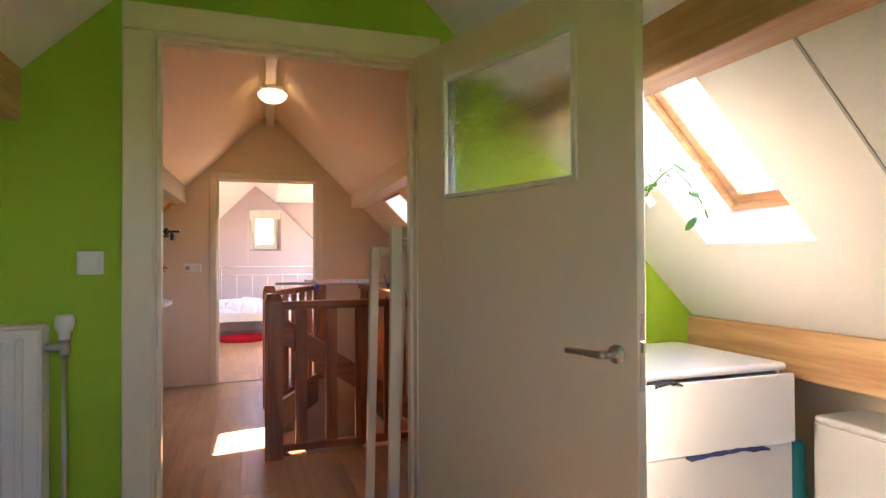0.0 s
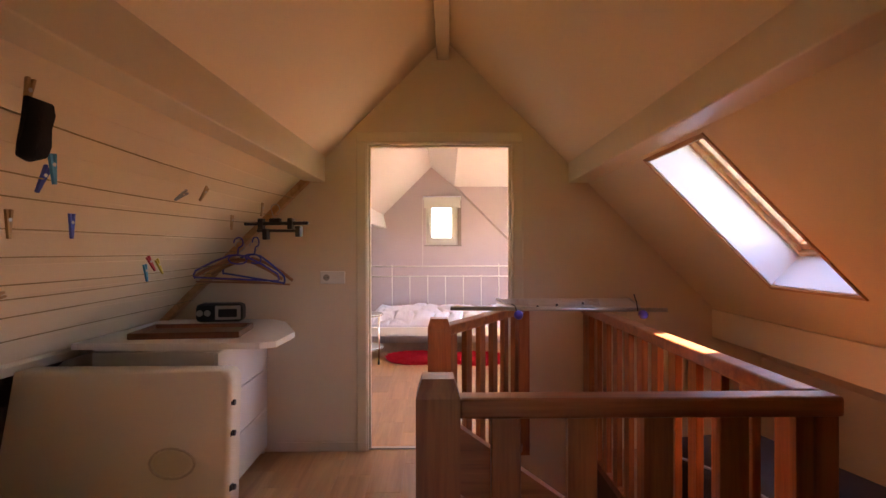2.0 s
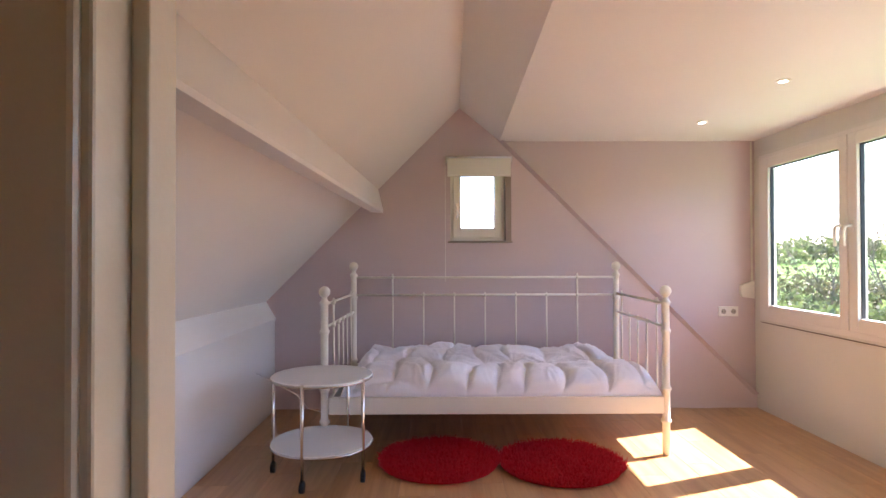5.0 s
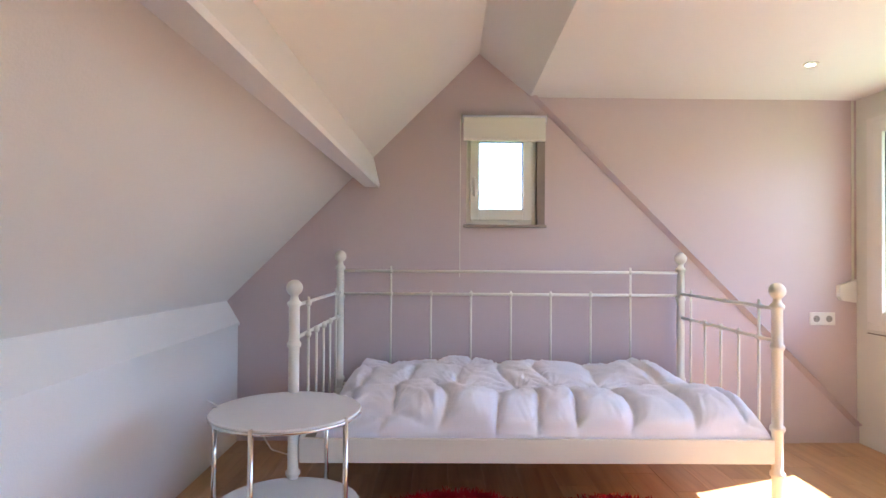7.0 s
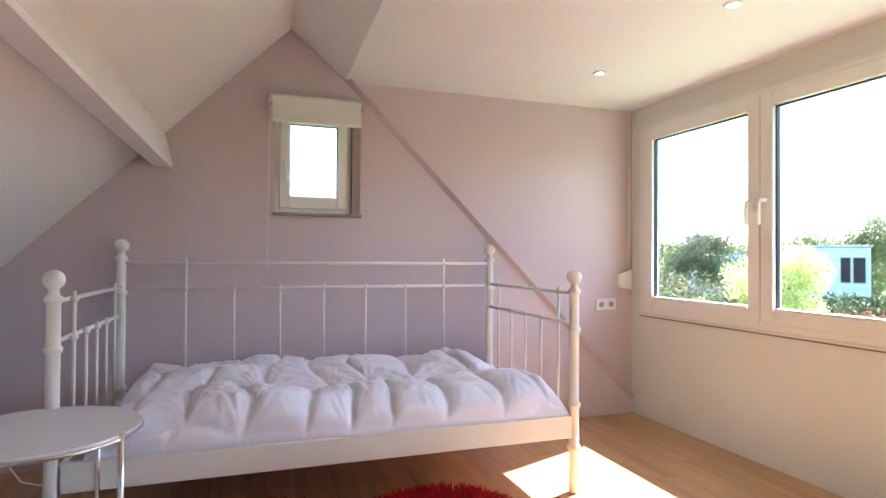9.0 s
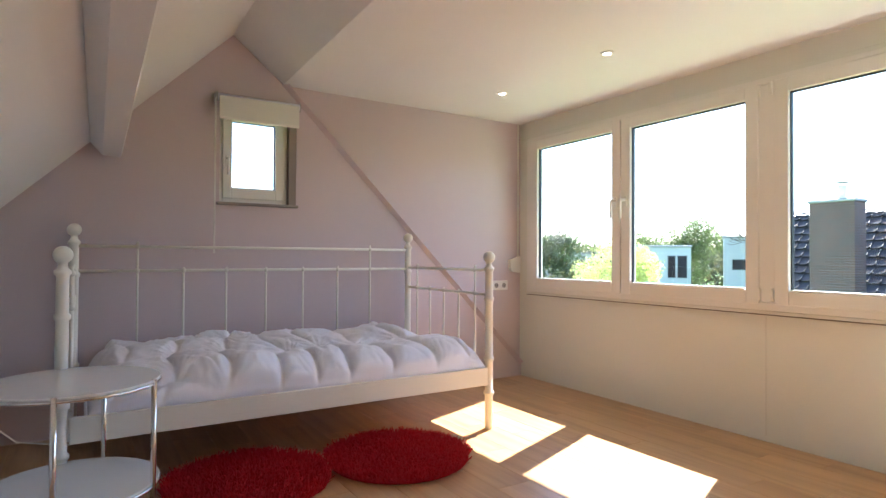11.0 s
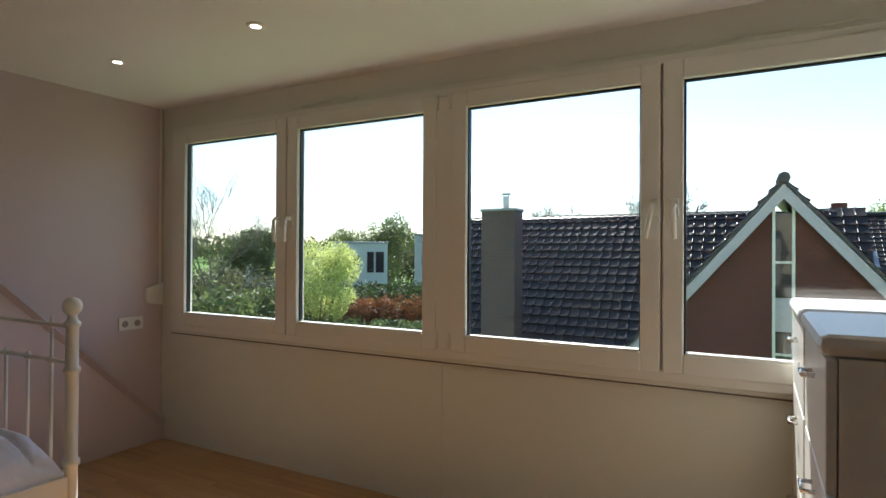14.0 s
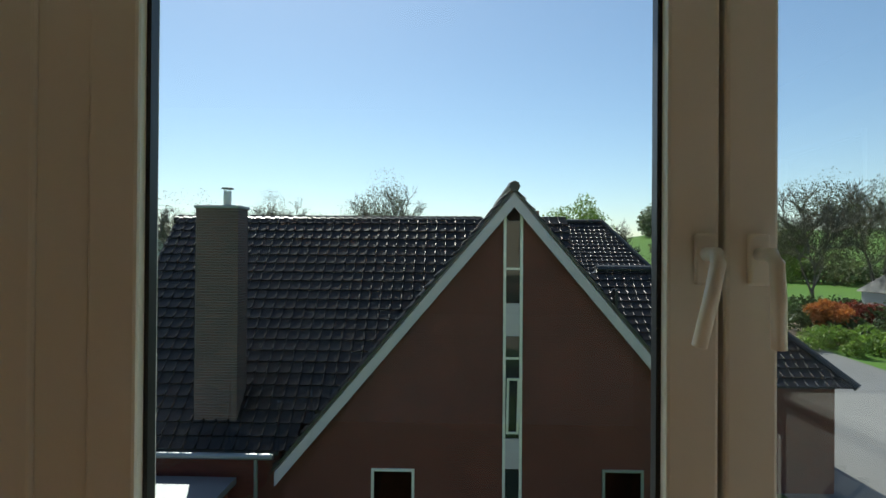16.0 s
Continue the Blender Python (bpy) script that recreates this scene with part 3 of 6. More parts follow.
gable_window = thing("window_2", label="small white tilt window in the gable", category="window", kind="structure")
for x0, x1, z0, z1 in ((WX0, WX0 + 0.03, WZ0, WZ1), (1.45, 1.48, WZ0, WZ1), (WX0 + 0.03, 1.45, WZ0, WZ0 + 0.035), (WX0 + 0.03, 1.45, WZ1 - 0.035, WZ1)):
    b = B()
    box(b, x0, x1, 10.62, 10.70, z0, z1, 0.003)
    part("window_frame", b, M_PVC, gable_window)
b = B()
for x0, x1, z0, z1 in ((1.055, 1.112, 1.40, 1.975), (1.398, 1.455, 1.40, 1.975), (1.111, 1.399, 1.40, 1.47), (1.111, 1.399, 1.91, 1.975)):
    box(b, x0, x1, 10.605, 10.66, z0, z1, 0.005)
gs = part("sash", b, M_PVC, gable_window)
b = B()
for x0, x1, z0, z1 in ((1.112, 1.118, 1.47, 1.91), (1.392, 1.398, 1.47, 1.91), (1.118, 1.392, 1.47, 1.476), (1.118, 1.392, 1.904, 1.91)):
    box(b, x0, x1, 10.625, 10.64, z0, z1)
part("gasket", b, M_BLACK, gs)
b = B()
b.faces.new([b.verts.new(p) for p in ((1.11, 10.635, 1.465), (1.40, 10.635, 1.465), (1.40, 10.635, 1.915), (1.11, 10.635, 1.915))])
part("pane", b, M_GLASS, gs, "clear window pane")
b = B()
box(b, 1.072, 1.094, 10.597, 10.606, 1.60, 1.68, 0.003)
tube(b, [(1.083, 10.60, 1.66), (1.083, 10.57, 1.66), (1.083, 10.562, 1.65), (1.083, 10.565, 1.55)], 0.009)
part("window_handle", b, M_PVC, gable_window, "", True)
b = B()
box(b, WX0 - 0.02, WX1 + 0.005, 10.53, 10.62, WZ0 - 0.018, WZ0, 0.004)
part("window_sill", b, mat("taupe_sill", (0.30, 0.25, 0.21), 0.5), gable_window, "taupe stone sill")
b = B()
box(b, 1.482, 1.53, 10.574, 10.70, WZ0, WZ1)
part("reveal", b, mat("taupe_reveal", (0.30, 0.24, 0.21), 0.6), gable_window, "taupe painted reveal")

blind = thing("roller_blind", (1.26, 10.50, 1.90), label="rolled-up cream roller blind over the small window", category="blind")
b = B()
rod(b, (-0.262, 0, 0.125), (0.262, 0, 0.125), 0.026, seg=18)
part("roll", b, M_DUVET, blind, "cream fabric roll", True)
b = B()
box(b, -0.255, 0.255, -0.034, -0.028, -0.005, 0.13, 0.002)
part("fabric", b, M_DORMERWALL, blind, "cream blind fabric")
b = B()
box(b, -0.255, 0.255, -0.038, -0.024, -0.018, 0.0, 0.004)
part("bottom_bar", b, M_PVC, blind)
for x in (-0.268, 0.262):
    b = B()
    box(b, x, x + 0.006, -0.03, 0.07, 0.095, 0.155, 0.002)
    part("bracket", b, M_STEEL, blind)
b = B()
tube(b, [(-0.272, -0.02, 0.12), (-0.272, -0.02, -0.86)], 0.0022, 6)
tube(b, [(-0.272, 0.012, 0.12), (-0.272, 0.012, -0.86)], 0.0022, 6)
part("pull_cord", b, M_PVC, blind)


def roof_window(name, hole, label, way, strip=True):
    """A pine roof window set in the slope: white lining, pine frame and sash, pane."""
    w = thing(name, label=label, category="window", kind="structure")
    s0, s1, y0, y1 = hole
    n0, n1 = 0.19, 0.25
    lining = 0.012
    for a in ((s0, s0 + lining, y0, y1), (s1 - lining, s1, y0, y1), (s0 + lining, s1 - lining, y0, y0 + lining), (s0 + lining, s1 - lining, y1 - lining, y1)):
        b = B()
        box(b, *a, 0.002, 0.275, 0, way)
        part("lining_board", b, M_LAMINATE, w, "white window lining")
    for i, (q, m, t) in enumerate(((0.035, M_PINE, "frame"), (0.075, M_PINE, "sash"))):
        p = lining if i == 0 else 0.036
        for a in ((s0 + p, s0 + q, y0 + p, y1 - p), (s1 - q, s1 - p, y0 + p, y1 - p), (s0 + q, s1 - q, y0 + p, y0 + q), (s0 + q, s1 - q, y1 - q, y1 - p)):
            b = B()
            box(b, *a, n0 + 0.02 * i, n1, 0.004, way)
            part(t, b, m, w, "pine " + t)
    b = B()
    b.faces.new([b.verts.new(way @ Vector(p)) for p in ((s0 + 0.07, y0 + 0.07, 0.23), (s1 - 0.07, y0 + 0.07, 0.23), (s1 - 0.07, y1 - 0.07, 0.23), (s0 + 0.07, y1 - 0.07, 0.23))])
    part("pane", b, M_GLASS, w, "clear roof window pane")
    if not strip:
        return w
    b = B()
    box(b, s0 - 0.012, s0 + 0.004, y0 - 0.012, y1 + 0.012, -0.006, 0.004, 0, way)
    box(b, s1 - 0.004, s1 + 0.012, y0 - 0.012, y1 + 0.012, -0.006, 0.004, 0, way)
    box(b, s0 - 0.012, s1 + 0.012, y0 - 0.012, y0 + 0.004, -0.007, 0.003, 0, way)
    box(b, s0 - 0.012, s1 + 0.012, y1 - 0.004, y1 + 0.012, -0.007, 0.003, 0, way)
    part("edge_strip", b, M_PINE, w, "thin pine edge strip")
    return w


roof_window("window_3", SKY_L, "pine roof window with a white lining over the landing", M_RIGHT)
roof_window("window_4", SKY_A, "pine roof window in the white slope", M_GREENROOM, False)
b = B()
box(b, 0.02, 3.3, 1.27, 1.278, -0.004, 0.002, 0, M_GREENROOM)
struct("trim_seam", b, mat("grey_seam", (0.42, 0.40, 0.37), 0.6), "dark seam strip between the roof panels", "trim")

# stair well and balustrade
def plate(bm, pts, z0, z1):
    a = [bm.verts.new((x, y, z0)) for x, y in pts]
    c = [bm.verts.new((x, y, z1)) for x, y in pts]
    bm.faces.new(a[::-1])
    bm.faces.new(c)
    for i in range(len(pts)):
        j = (i + 1) % len(pts)
        bm.faces.new((a[i], a[j], c[j], c[i]))
    return bm


b = B()
plate(b, [(1.149, 5.20), (1.149, Y2 + 0.04), (1.70, Y2 + 0.04), (1.66, 6.22), (1.20, 5.20)], -0.25, 0.0)
struct("floor_corner", b, mat("oak_floor_corner", (0.42, 0.24, 0.105), 0.4, var=0.15, scale=8, stretch=(0.2, 3, 1)), "oak floor piece beside the slanting railing", "floor")
b = B()
box(b, 1.05, 1.15, 3.83, Y2 + 0.1, -2.8, -0.25)
box(b, 2.15, 2.25, 3.83, Y2 + 0.1, -2.8, -0.25)
box(b, 1.15, 2.15, 3.83, 3.93, -2.8, -0.25)
box(b, 1.15, 2.15, Y2, Y2 + 0.1, -2.8, -0.2)
box(b, 1.05, 2.25, 3.83, Y2 + 0.1, -2.9, -2.8)
struct("wall_stair_well", b, M_CREAM, "cream walls of the stair well", "wall")
stair = thing("staircase", (1.16, 4.05, 0), label="stained wooden stair winding down from the landing", category="stairs", kind="structure")
for i in range(4):
    b = B()
    box(b, 0.01 + i * 0.2, 0.24 + i * 0.2, 0.02, 1.05, -0.19 * (i + 1) - 0.035, -0.19 * (i + 1), 0.006)
    part("tread", b, M_RAIL, stair)
    b = B()
    box(b, 0.0 + i * 0.2, 0.015 + i * 0.2, 0.02, 1.05, -0.19 * (i + 1), -0.19 * i - 0.036)
    part("riser", b, M_RAIL, stair)
for i in range(5):
    b = B()
    box(b, 0.15, 0.98, 1.06 + i * 0.22, 1.31 + i * 0.22, -0.19 * (i + 5) - 0.035, -0.19 * (i + 5), 0.006)
    part("tread", b, M_RAIL, stair)
    b = B()
    box(b, 0.15, 0.98, 1.045 + i * 0.22, 1.06 + i * 0.22, -0.19 * (i + 5), -0.19 * (i + 4) - 0.036)
    part("riser", b, M_RAIL, stair)
b = B()
prism(b, [(0.04, 0.86), (0.04, 0.69), (0.88, 0.12), (0.95, 0.22)], -0.05, -0.01)
part("hand_board", b, M_RAILX, stair, "slanting stained hand board beside the flight")
b = B()
prism(b, [(0.04, 0.02), (0.04, -0.22), (0.9, -0.86), (0.96, -0.66)], -0.05, -0.01)
part("string_board", b, M_RAILX, stair, "slanting stair string")

rail = thing("balustrade", label="red-brown stained wooden balustrade round the stair well", category="balustrade")


def newel(x, y, top, w=0.1, bottom=0.0):
    b = B()
    h = w / 2
    box(b, x - h, x + h, y - h, y + h, bottom, top - 0.045)
    vs = [v for v in b.verts if v.co.z > top - 0.05]
    f = [f for f in b.faces if all(v in vs for v in f.verts)]
    r = bmesh.ops.inset_region(b, faces=f, thickness=0.02, depth=0.0)
    for v in f[0].verts:
        v.co.z = top
    return part("newel_post", b, M_RAIL, rail)


def run(p, q, n, z_top=0.955, first=0.5):
    """One straight run of hand rail, bottom rail and flat balusters between two points."""
    p, q = Vector(p), Vector(q)
    d = q - p
    ang = math.degrees(math.atan2(d.y, d.x))
    m = pose(p.x, p.y, 0, 0, 0, ang)
    L = d.length
    b = B()
    box(b, 0, L, -0.036, 0.036, z_top - 0.05, z_top, 0.008, m)
    part("hand_rail", b, M_RAILX, rail)
    b = B()
    box(b, 0, L, -0.022, 0.022, 0.03, 0.075, 0.004, m)
    part("bottom_rail", b, M_RAILX, rail)
    for i in range(n):
        s = L * (i + first) / n
        b = B()
        box(b, s - 0.036, s + 0.036, -0.014, 0.014, 0.07, z_top - 0.045, 0.003, m)
        part("baluster", b, M_RAIL, rail)


newel(1.15, 3.93, 1.005, 0.105)
newel(1.165, 5.185, 0.995, 0.105)
newel(1.705, 6.215, 0.99, 0.09)
newel(2.165, 6.225, 0.99, 0.09)
run((1.2, 3.935), (2.135, 3.935), 5, first=0.62)
run((2.095, 3.975), (2.115, 6.18), 12)
run((1.185, 5.235), (1.685, 6.17), 6)
b = B()
box(b, 2.07, 2.125, 3.905, 3.965, 0.0, 0.908, 0.004)
part("newel_post", b, M_RAIL, rail)

# ceiling lamp and spotlights
lamp = thing("ceiling_lamp", (1.18, 4.87, 2.548), label="lit round opal glass lamp under the ridge beam", category="lamp")
b = B()
lathe(b, [(0.085, 0.0), (0.09, -0.01), (0.09, -0.03), (0.075, -0.036)])
part("base", b, M_WHITE, lamp, "white lamp base", True)
b = B()
lathe(b, [(0.088, -0.034), (0.108, -0.045), (0.112, -0.06), (0.10, -0.085), (0.07, -0.11), (0.03, -0.122), (0.004, -0.125)])
part("shade", b, M_LAMPGLASS, lamp, "glowing opal glass shade", True)


def spot(x, y):
    s = thing("spotlight", (x, y, 2.19), label="small round lit spotlight recessed in the ceiling", category="spotlight", group="spotlights in the dormer ceiling")
    b = B()
    lathe(b, [(0.022, -0.004), (0.024, -0.007), (0.038, -0.006), (0.039, 0.0)])
    part("ring", b, M_WHITE, s, "", True)
    b = B()
    lathe(b, [(0.022, -0.0075), (0.001, -0.0085)])
    part("bulb", b, M_SPOT, s, "lit bulb face", True)


for y in (9.91, 8.95, 7.88, 6.9):
    spot(2.80, y)


def socket(name, at, rz, n, label):
    """A wall socket plate with its recesses; faces local -y."""
    s = thing(name, at, rz, label, "socket")
    w = 0.081 * n
    b = B()
    box(b, -w / 2, w / 2, -0.012, 0, -0.041, 0.041, 0.004)
    part("plate", b, M_PVC, s)
    for i in range(n if n > 1 and "double" in label else 1):
        x = -w / 2 + 0.0405 + i * 0.081
        # flat discs on the plate; the hollows' shade is in their colours
        b = B()
        rod(b, (x, -0.0125, 0), (x, -0.006, 0), 0.021, seg=18)
        d = part("recess", b, mat("recess_shade_grey", (0.35, 0.32, 0.27), 0.5), s)
        for dx in (-0.0095, 0.0095):
            b = B()
            rod(b, (x + dx, -0.0135, 0), (x + dx, -0.012, 0), 0.003, seg=8)
            part("pin_hole", b, M_BLACK, d)
    return s


socket("wall_socket", (0.484, Y2, 1.13), 0, 2, "cream wall socket with a blank plate beside the door")
socket("wall_socket", (3.315, Y3 + 0.022, 0.785), 0, 2, "white double wall socket beside the dormer window")
sw = thing("light_switch", (0.49, Y1, 1.212), 0, "white rocker light switch on the green wall", "switch")
b = B()
box(b, -0.042, 0.042, -0.012, 0, -0.041, 0.041, 0.004)
part("plate", b, M_PVC, sw)
b = B()
box(b, -0.03, 0.03, -0.017, -0.011, -0.03, 0.03, 0.003)
part("rocker", b, M_PVC, sw)
wd = thing("strap_winder", (3.47, Y3 + 0.022, 0.965), 0, "white plastic strap winder on the wall by the window", "winder")
b = B()
prism(b, [(-0.06, -0.035), (-0.045, -0.06), (0.05, -0.075), (0.05, 0.075), (0.02, 0.06), (-0.06, 0.035)], -0.035, 0)
part("housing", b, M_PVC, wd)
b = B()
box(b, 0.035, 0.05, -0.008, -0.004, 0.07, 1.22)
part("strap", b, M_DORMERWALL, wd, "grey strap up to the ceiling")


# ---- bedroom things ----
bed = thing("daybed", (1.305, 9.97, 0), label="cream enamelled metal daybed against the gable wall", category="bed")
BXH, BYH = 1.052, 0.505


def bed_post(x, y, top):
    b = B()
    r = 0.0235
    prof = [(r * 0.8, 0.0), (r, 0.012), (r, 0.20), (r * 1.35, 0.208), (r * 1.35, 0.222), (r, 0.23), (r, 0.40), (r * 1.35, 0.408), (r * 1.35, 0.424), (r, 0.432), (r, top - 0.30),
            (r * 1.3, top - 0.292), (r * 1.3, top - 0.278), (r, top - 0.27), (r * 0.98, top - 0.12), (r * 1.3, top - 0.112), (r * 1.3, top - 0.10), (r * 0.85, top - 0.09), (r * 0.7, top - 0.075)]
    br, c = 0.036, top - 0.036
    prof += [(br * math.sin(a), c - br * math.cos(a)) for a in [0.5 + i * (math.pi - 0.52) / 9 for i in range(10)]]
    lathe(b, prof, (x, y, 0), 18)
    return part("post", b, M_BEDMETAL, bed, "", True)


def knob_bar(p, q, r, parent, knobs=(), name="bar"):
    b = B()
    rod(b, p, q, r, seg=10)
    for k in knobs:
        ball(b, k, r * 2.3, 10)
    return part(name, b, M_BEDMETAL, parent, "", True)


for sx in (-1, 1):
    bed_post(sx * BXH, BYH, 1.20)
    bed_post(sx * BXH - (0.03 if sx < 0 else 0), -BYH, 1.06)
knob_bar((-BXH, BYH, 1.075), (BXH, BYH, 1.075), 0.009, bed, name="back_rail")
knob_bar((-BXH, BYH, 0.935), (BXH, BYH, 0.935), 0.009, bed, name="back_rail")
knob_bar((-BXH, BYH, 0.38), (BXH, BYH, 0.38), 0.012, bed, name="back_rail")
for i in range(7):
    x = -0.74 + i * 0.2467
    hi = 1.105 if i in (0, 6) else 0.955
    kn = [(x, BYH, 0.935)] + ([(x, BYH, 1.075)] if i in (0, 6) else [])
    knob_bar((x, BYH, 0.36), (x, BYH, hi), 0.0065, bed, kn, "back_bar")
for sx in (-1, 1):
    knob_bar((sx * BXH - (0.03 if sx < 0 else 0), -BYH, 0.945), (sx * BXH, BYH, 0.945), 0.009, bed, name="side_rail")
    knob_bar((sx * BXH - (0.03 if sx < 0 else 0), -BYH, 0.80), (sx * BXH, BYH, 0.80), 0.009, bed, name="side_rail")
    for i in range(5):
        y = -0.36 + i * 0.18
        kn = [(sx * BXH, y, 0.80)] + ([(sx * BXH, y, 0.945)] if i in (0, 4) else [])
        knob_bar((sx * BXH, y, 0.33), (sx * BXH, y, 0.975 if i in (0, 4) else 0.82), 0.0065, bed, kn, "side_bar")
    b = B()
    box(b, sx * BXH - 0.012, sx * BXH + 0.012, -BYH, BYH, 0.27, 0.36, 0.004)
    part("side_panel", b, M_BEDMETAL, bed)
for y in (-BYH, BYH):
    b = B()
    box(b, -BXH, BXH, y - 0.014, y + 0.014, 0.262, 0.368, 0.004)
    part("frame_panel", b, M_BEDMETAL, bed)
for i in range(14):
    b = B()
    x = -0.95 + i * 0.146
    box(b, x, x + 0.06, -BYH + 0.015, BYH - 0.015, 0.272, 0.285)
    part("slat", b, M_PINE, bed, "pine bed slat")

mattress = thing("mattress", (1.305, 9.97, 0.286), label="white mattress hidden under the duvet", category="mattress")
b = B()
box(b, -1.0, 1.0, -0.45, 0.45, 0.0, 0.075, 0.02)
part("cover", b, M_DUVET, mattress)

duvet = thing("duvet", (1.305, 9.97, 0.36), label="crumpled white quilted duvet lying on the daybed", category="duvet")
b = B()
NU, NV = 260, 130
rows = []
for j in range(NV + 1):
    v = j / NV
    ring = []
    for i in range(NU + 1):
        u = i / NU
        x = -0.99 + 2.03 * u
        y = -0.505 + 0.97 * v
        w = noise.noise(Vector((x * 1.7, y * 2.2, 3.1)))
        w2 = noise.noise(Vector((x * 2.3, y * 1.5, 9.7)))
        # three rows of stitched pillows, the seams of each row shifted
        cv = (y + 0.505 + 0.14 * w2) / 0.42
        row = math.floor(cv)
        cu = (x + 0.15 * w) / (0.225 + 0.04 * math.sin(row * 2.3)) + 0.37 * row
        fu, fv = abs(2 * (cu - math.floor(cu)) - 1), abs(2 * (cv - row) - 1)
        puff = (1 - fu ** 5.0) * (1 - fv ** 3.0) * (1.0 if row < 1 else 0.7)
        du, dv = (1 - fu) * 0.11, (1 - fv) * 0.21
        ang = math.atan2(dv + 0.002, du + 0.002)
        dist = math.hypot(du, dv)
        rays = 0.022 * noise.noise(Vector((ang * 9.0, math.floor(cu) * 3.1 + 7.3 * row, (1 if cu - math.floor(cu) > 0.5 else 0) + (2 if cv - row > 0.5 else 0)))) * min(1.0, dist / 0.02) * math.exp(-dist / 0.10)
        gather = 0.007 * noise.noise(Vector((x * 26 + 3 * w, y * 5, 1.3))) * math.exp(-dv / 0.05)
        gather += 0.006 * noise.noise(Vector((x * 5, y * 26 + 3 * w2, 5.0))) * math.exp(-du / 0.045)
        crease = 0.016 * (0.5 - abs(noise.noise(Vector((x * 5 + 3 * w, y * 6 - 3 * w2, 7.7))))) + 0.012 * (0.5 - abs(noise.noise(Vector((x * 13 + 4 * w2, y * 11 + 4 * w, 2.7)))))
        big = 0.035 * noise.noise(Vector((x * 2.6, y * 2.0, 0.4)))
        side = 0.05 if v < 0.45 else 0.15
        edge = min(1.0, u / 0.06, (1 - u) / side) ** 0.5 * min(1.0, v / 0.12, (1 - v) / 0.08) ** 0.5
        h = (0.105 + 0.065 * v + 0.052 * puff + crease + rays + gather + big) * edge
        bulge = -0.05 * math.sin(min(1.0, v / 0.12) * math.pi) * (0.25 + 0.75 * puff) if v < 0.12 else 0
        ring.append(b.verts.new((x + gather, y + bulge, max(0.0, h))))
    rows.append(ring)
for q, w in zip(rows, rows[1:]):
    for i in range(NU):
        b.faces.new((q[i], q[i + 1], w[i + 1], w[i]))
b.faces.new([rows[0][i] for i in range(NU, -1, -1)] + [rows[j][0] for j in range(1, NV)] + rows[NV] + [rows[j][NU] for j in range(NV - 1, 0, -1)])
part("quilt", b, M_DUVET, duvet, "", True)

table = thing("side_table", (0.265, 9.19, 0), label="round white two-tier trolley table on chrome legs", category="table")
M_TOP = mat("white_glass_top", (0.78, 0.78, 0.76), 0.08, var=0.02, scale=4, bump=0.0)
for nm, z in (("tabletop", 0.565), ("shelf", 0.19)):
    b = B()
    lathe(b, [(0.283, z - 0.008), (0.287, z - 0.004), (0.287, z), (0.284, z + 0.003)], seg=56)
    part(nm, b, M_TOP, table, "glossy white disc")
    b = B()
    tube(b, arc((0, 0, z - 0.012), 0.285, 0, 356, 48, "xy"), 0.006, 8)
    part("rim", b, M_CHROME, table, "chrome rim", True)
for a in (178, 68, -28, -100):
    x, y = 0.285 * math.cos(radians(a)), 0.285 * math.sin(radians(a))
    b = B()
    rod(b, (x, y, 0.06), (x, y, 0.568), 0.0095)
    leg = part("leg", b, M_CHROME, table, "", True)
    b = B()
    rod(b, (x - 0.011, y, 0.031), (x + 0.011, y, 0.031), 0.031, seg=18)
    part("caster", b, M_BLACK, leg, "grey caster wheel", True)
b = B()
tube(b, [(0.05, 0.28, 0.30), (0.12, 0.36, 0.26), (-0.02, 0.42, 0.22), (-0.2, 0.5, 0.24), (-0.3, 0.62, 0.30), (-0.62, 0.75, 0.42)], 0.0035, 6)
cable = tagged(part("power_cable", b, M_PVC), "thin white cable on the wall behind the table", "cable")
cable.matrix_basis = pose(0.265, 9.19, 0)


def rug(x, y, seed):
    """A round shaggy rug: backing and pile of single strands."""
    rnd = random.Random(seed)
    r = thing("rug", (x, y, 0.001), label="round red shaggy rug on the oak floor", category="rug", group="red rugs by the bed")
    b = B()
    lathe(b, [(0.345, 0.0), (0.35, 0.008), (0.34, 0.014), (0.01, 0.015)], seg=40)
    part("backing", b, M_RUG, r)
    verts, faces = [], []
    for i in range(6500):
        a, q = rnd.uniform(0, 2 * math.pi), 0.362 * math.sqrt(rnd.random())
        q *= 1 + 0.02 * math.sin(5 * a + seed)
        cx, cy = q * math.cos(a), q * math.sin(a)
        lx, ly = rnd.gauss(0, 0.014) + 0.006 * math.cos(a), rnd.gauss(0, 0.014) + 0.006 * math.sin(a)
        h, w, t = rnd.uniform(0.02, 0.04), 0.0028, rnd.uniform(0, 3.14)
        n = len(verts)
        for k in range(3):
            verts.append((cx + w * math.cos(t + k * 2.1), cy + w * math.sin(t + k * 2.1), 0.012))
        for k in range(3):
            verts.append((cx + lx + w * 0.8 * math.cos(t + k * 2.1), cy + ly + w * 0.8 * math.sin(t + k * 2.1), 0.012 + h))
        faces += [(n, n + 1, n + 4, n + 3), (n + 1, n + 2, n + 5, n + 4), (n + 2, n, n + 3, n + 5), (n + 3, n + 4, n + 5)]
    me = bpy.data.meshes.new("pile")
    me.from_pydata(verts, [], faces)
    me.materials.append(M_RUG)
    o = new("pile", me)
    o.parent = r
    tagged(o, "", "", "", "stuff")


rug(0.94, 9.36, 1)
rug(1.66, 9.30, 2)


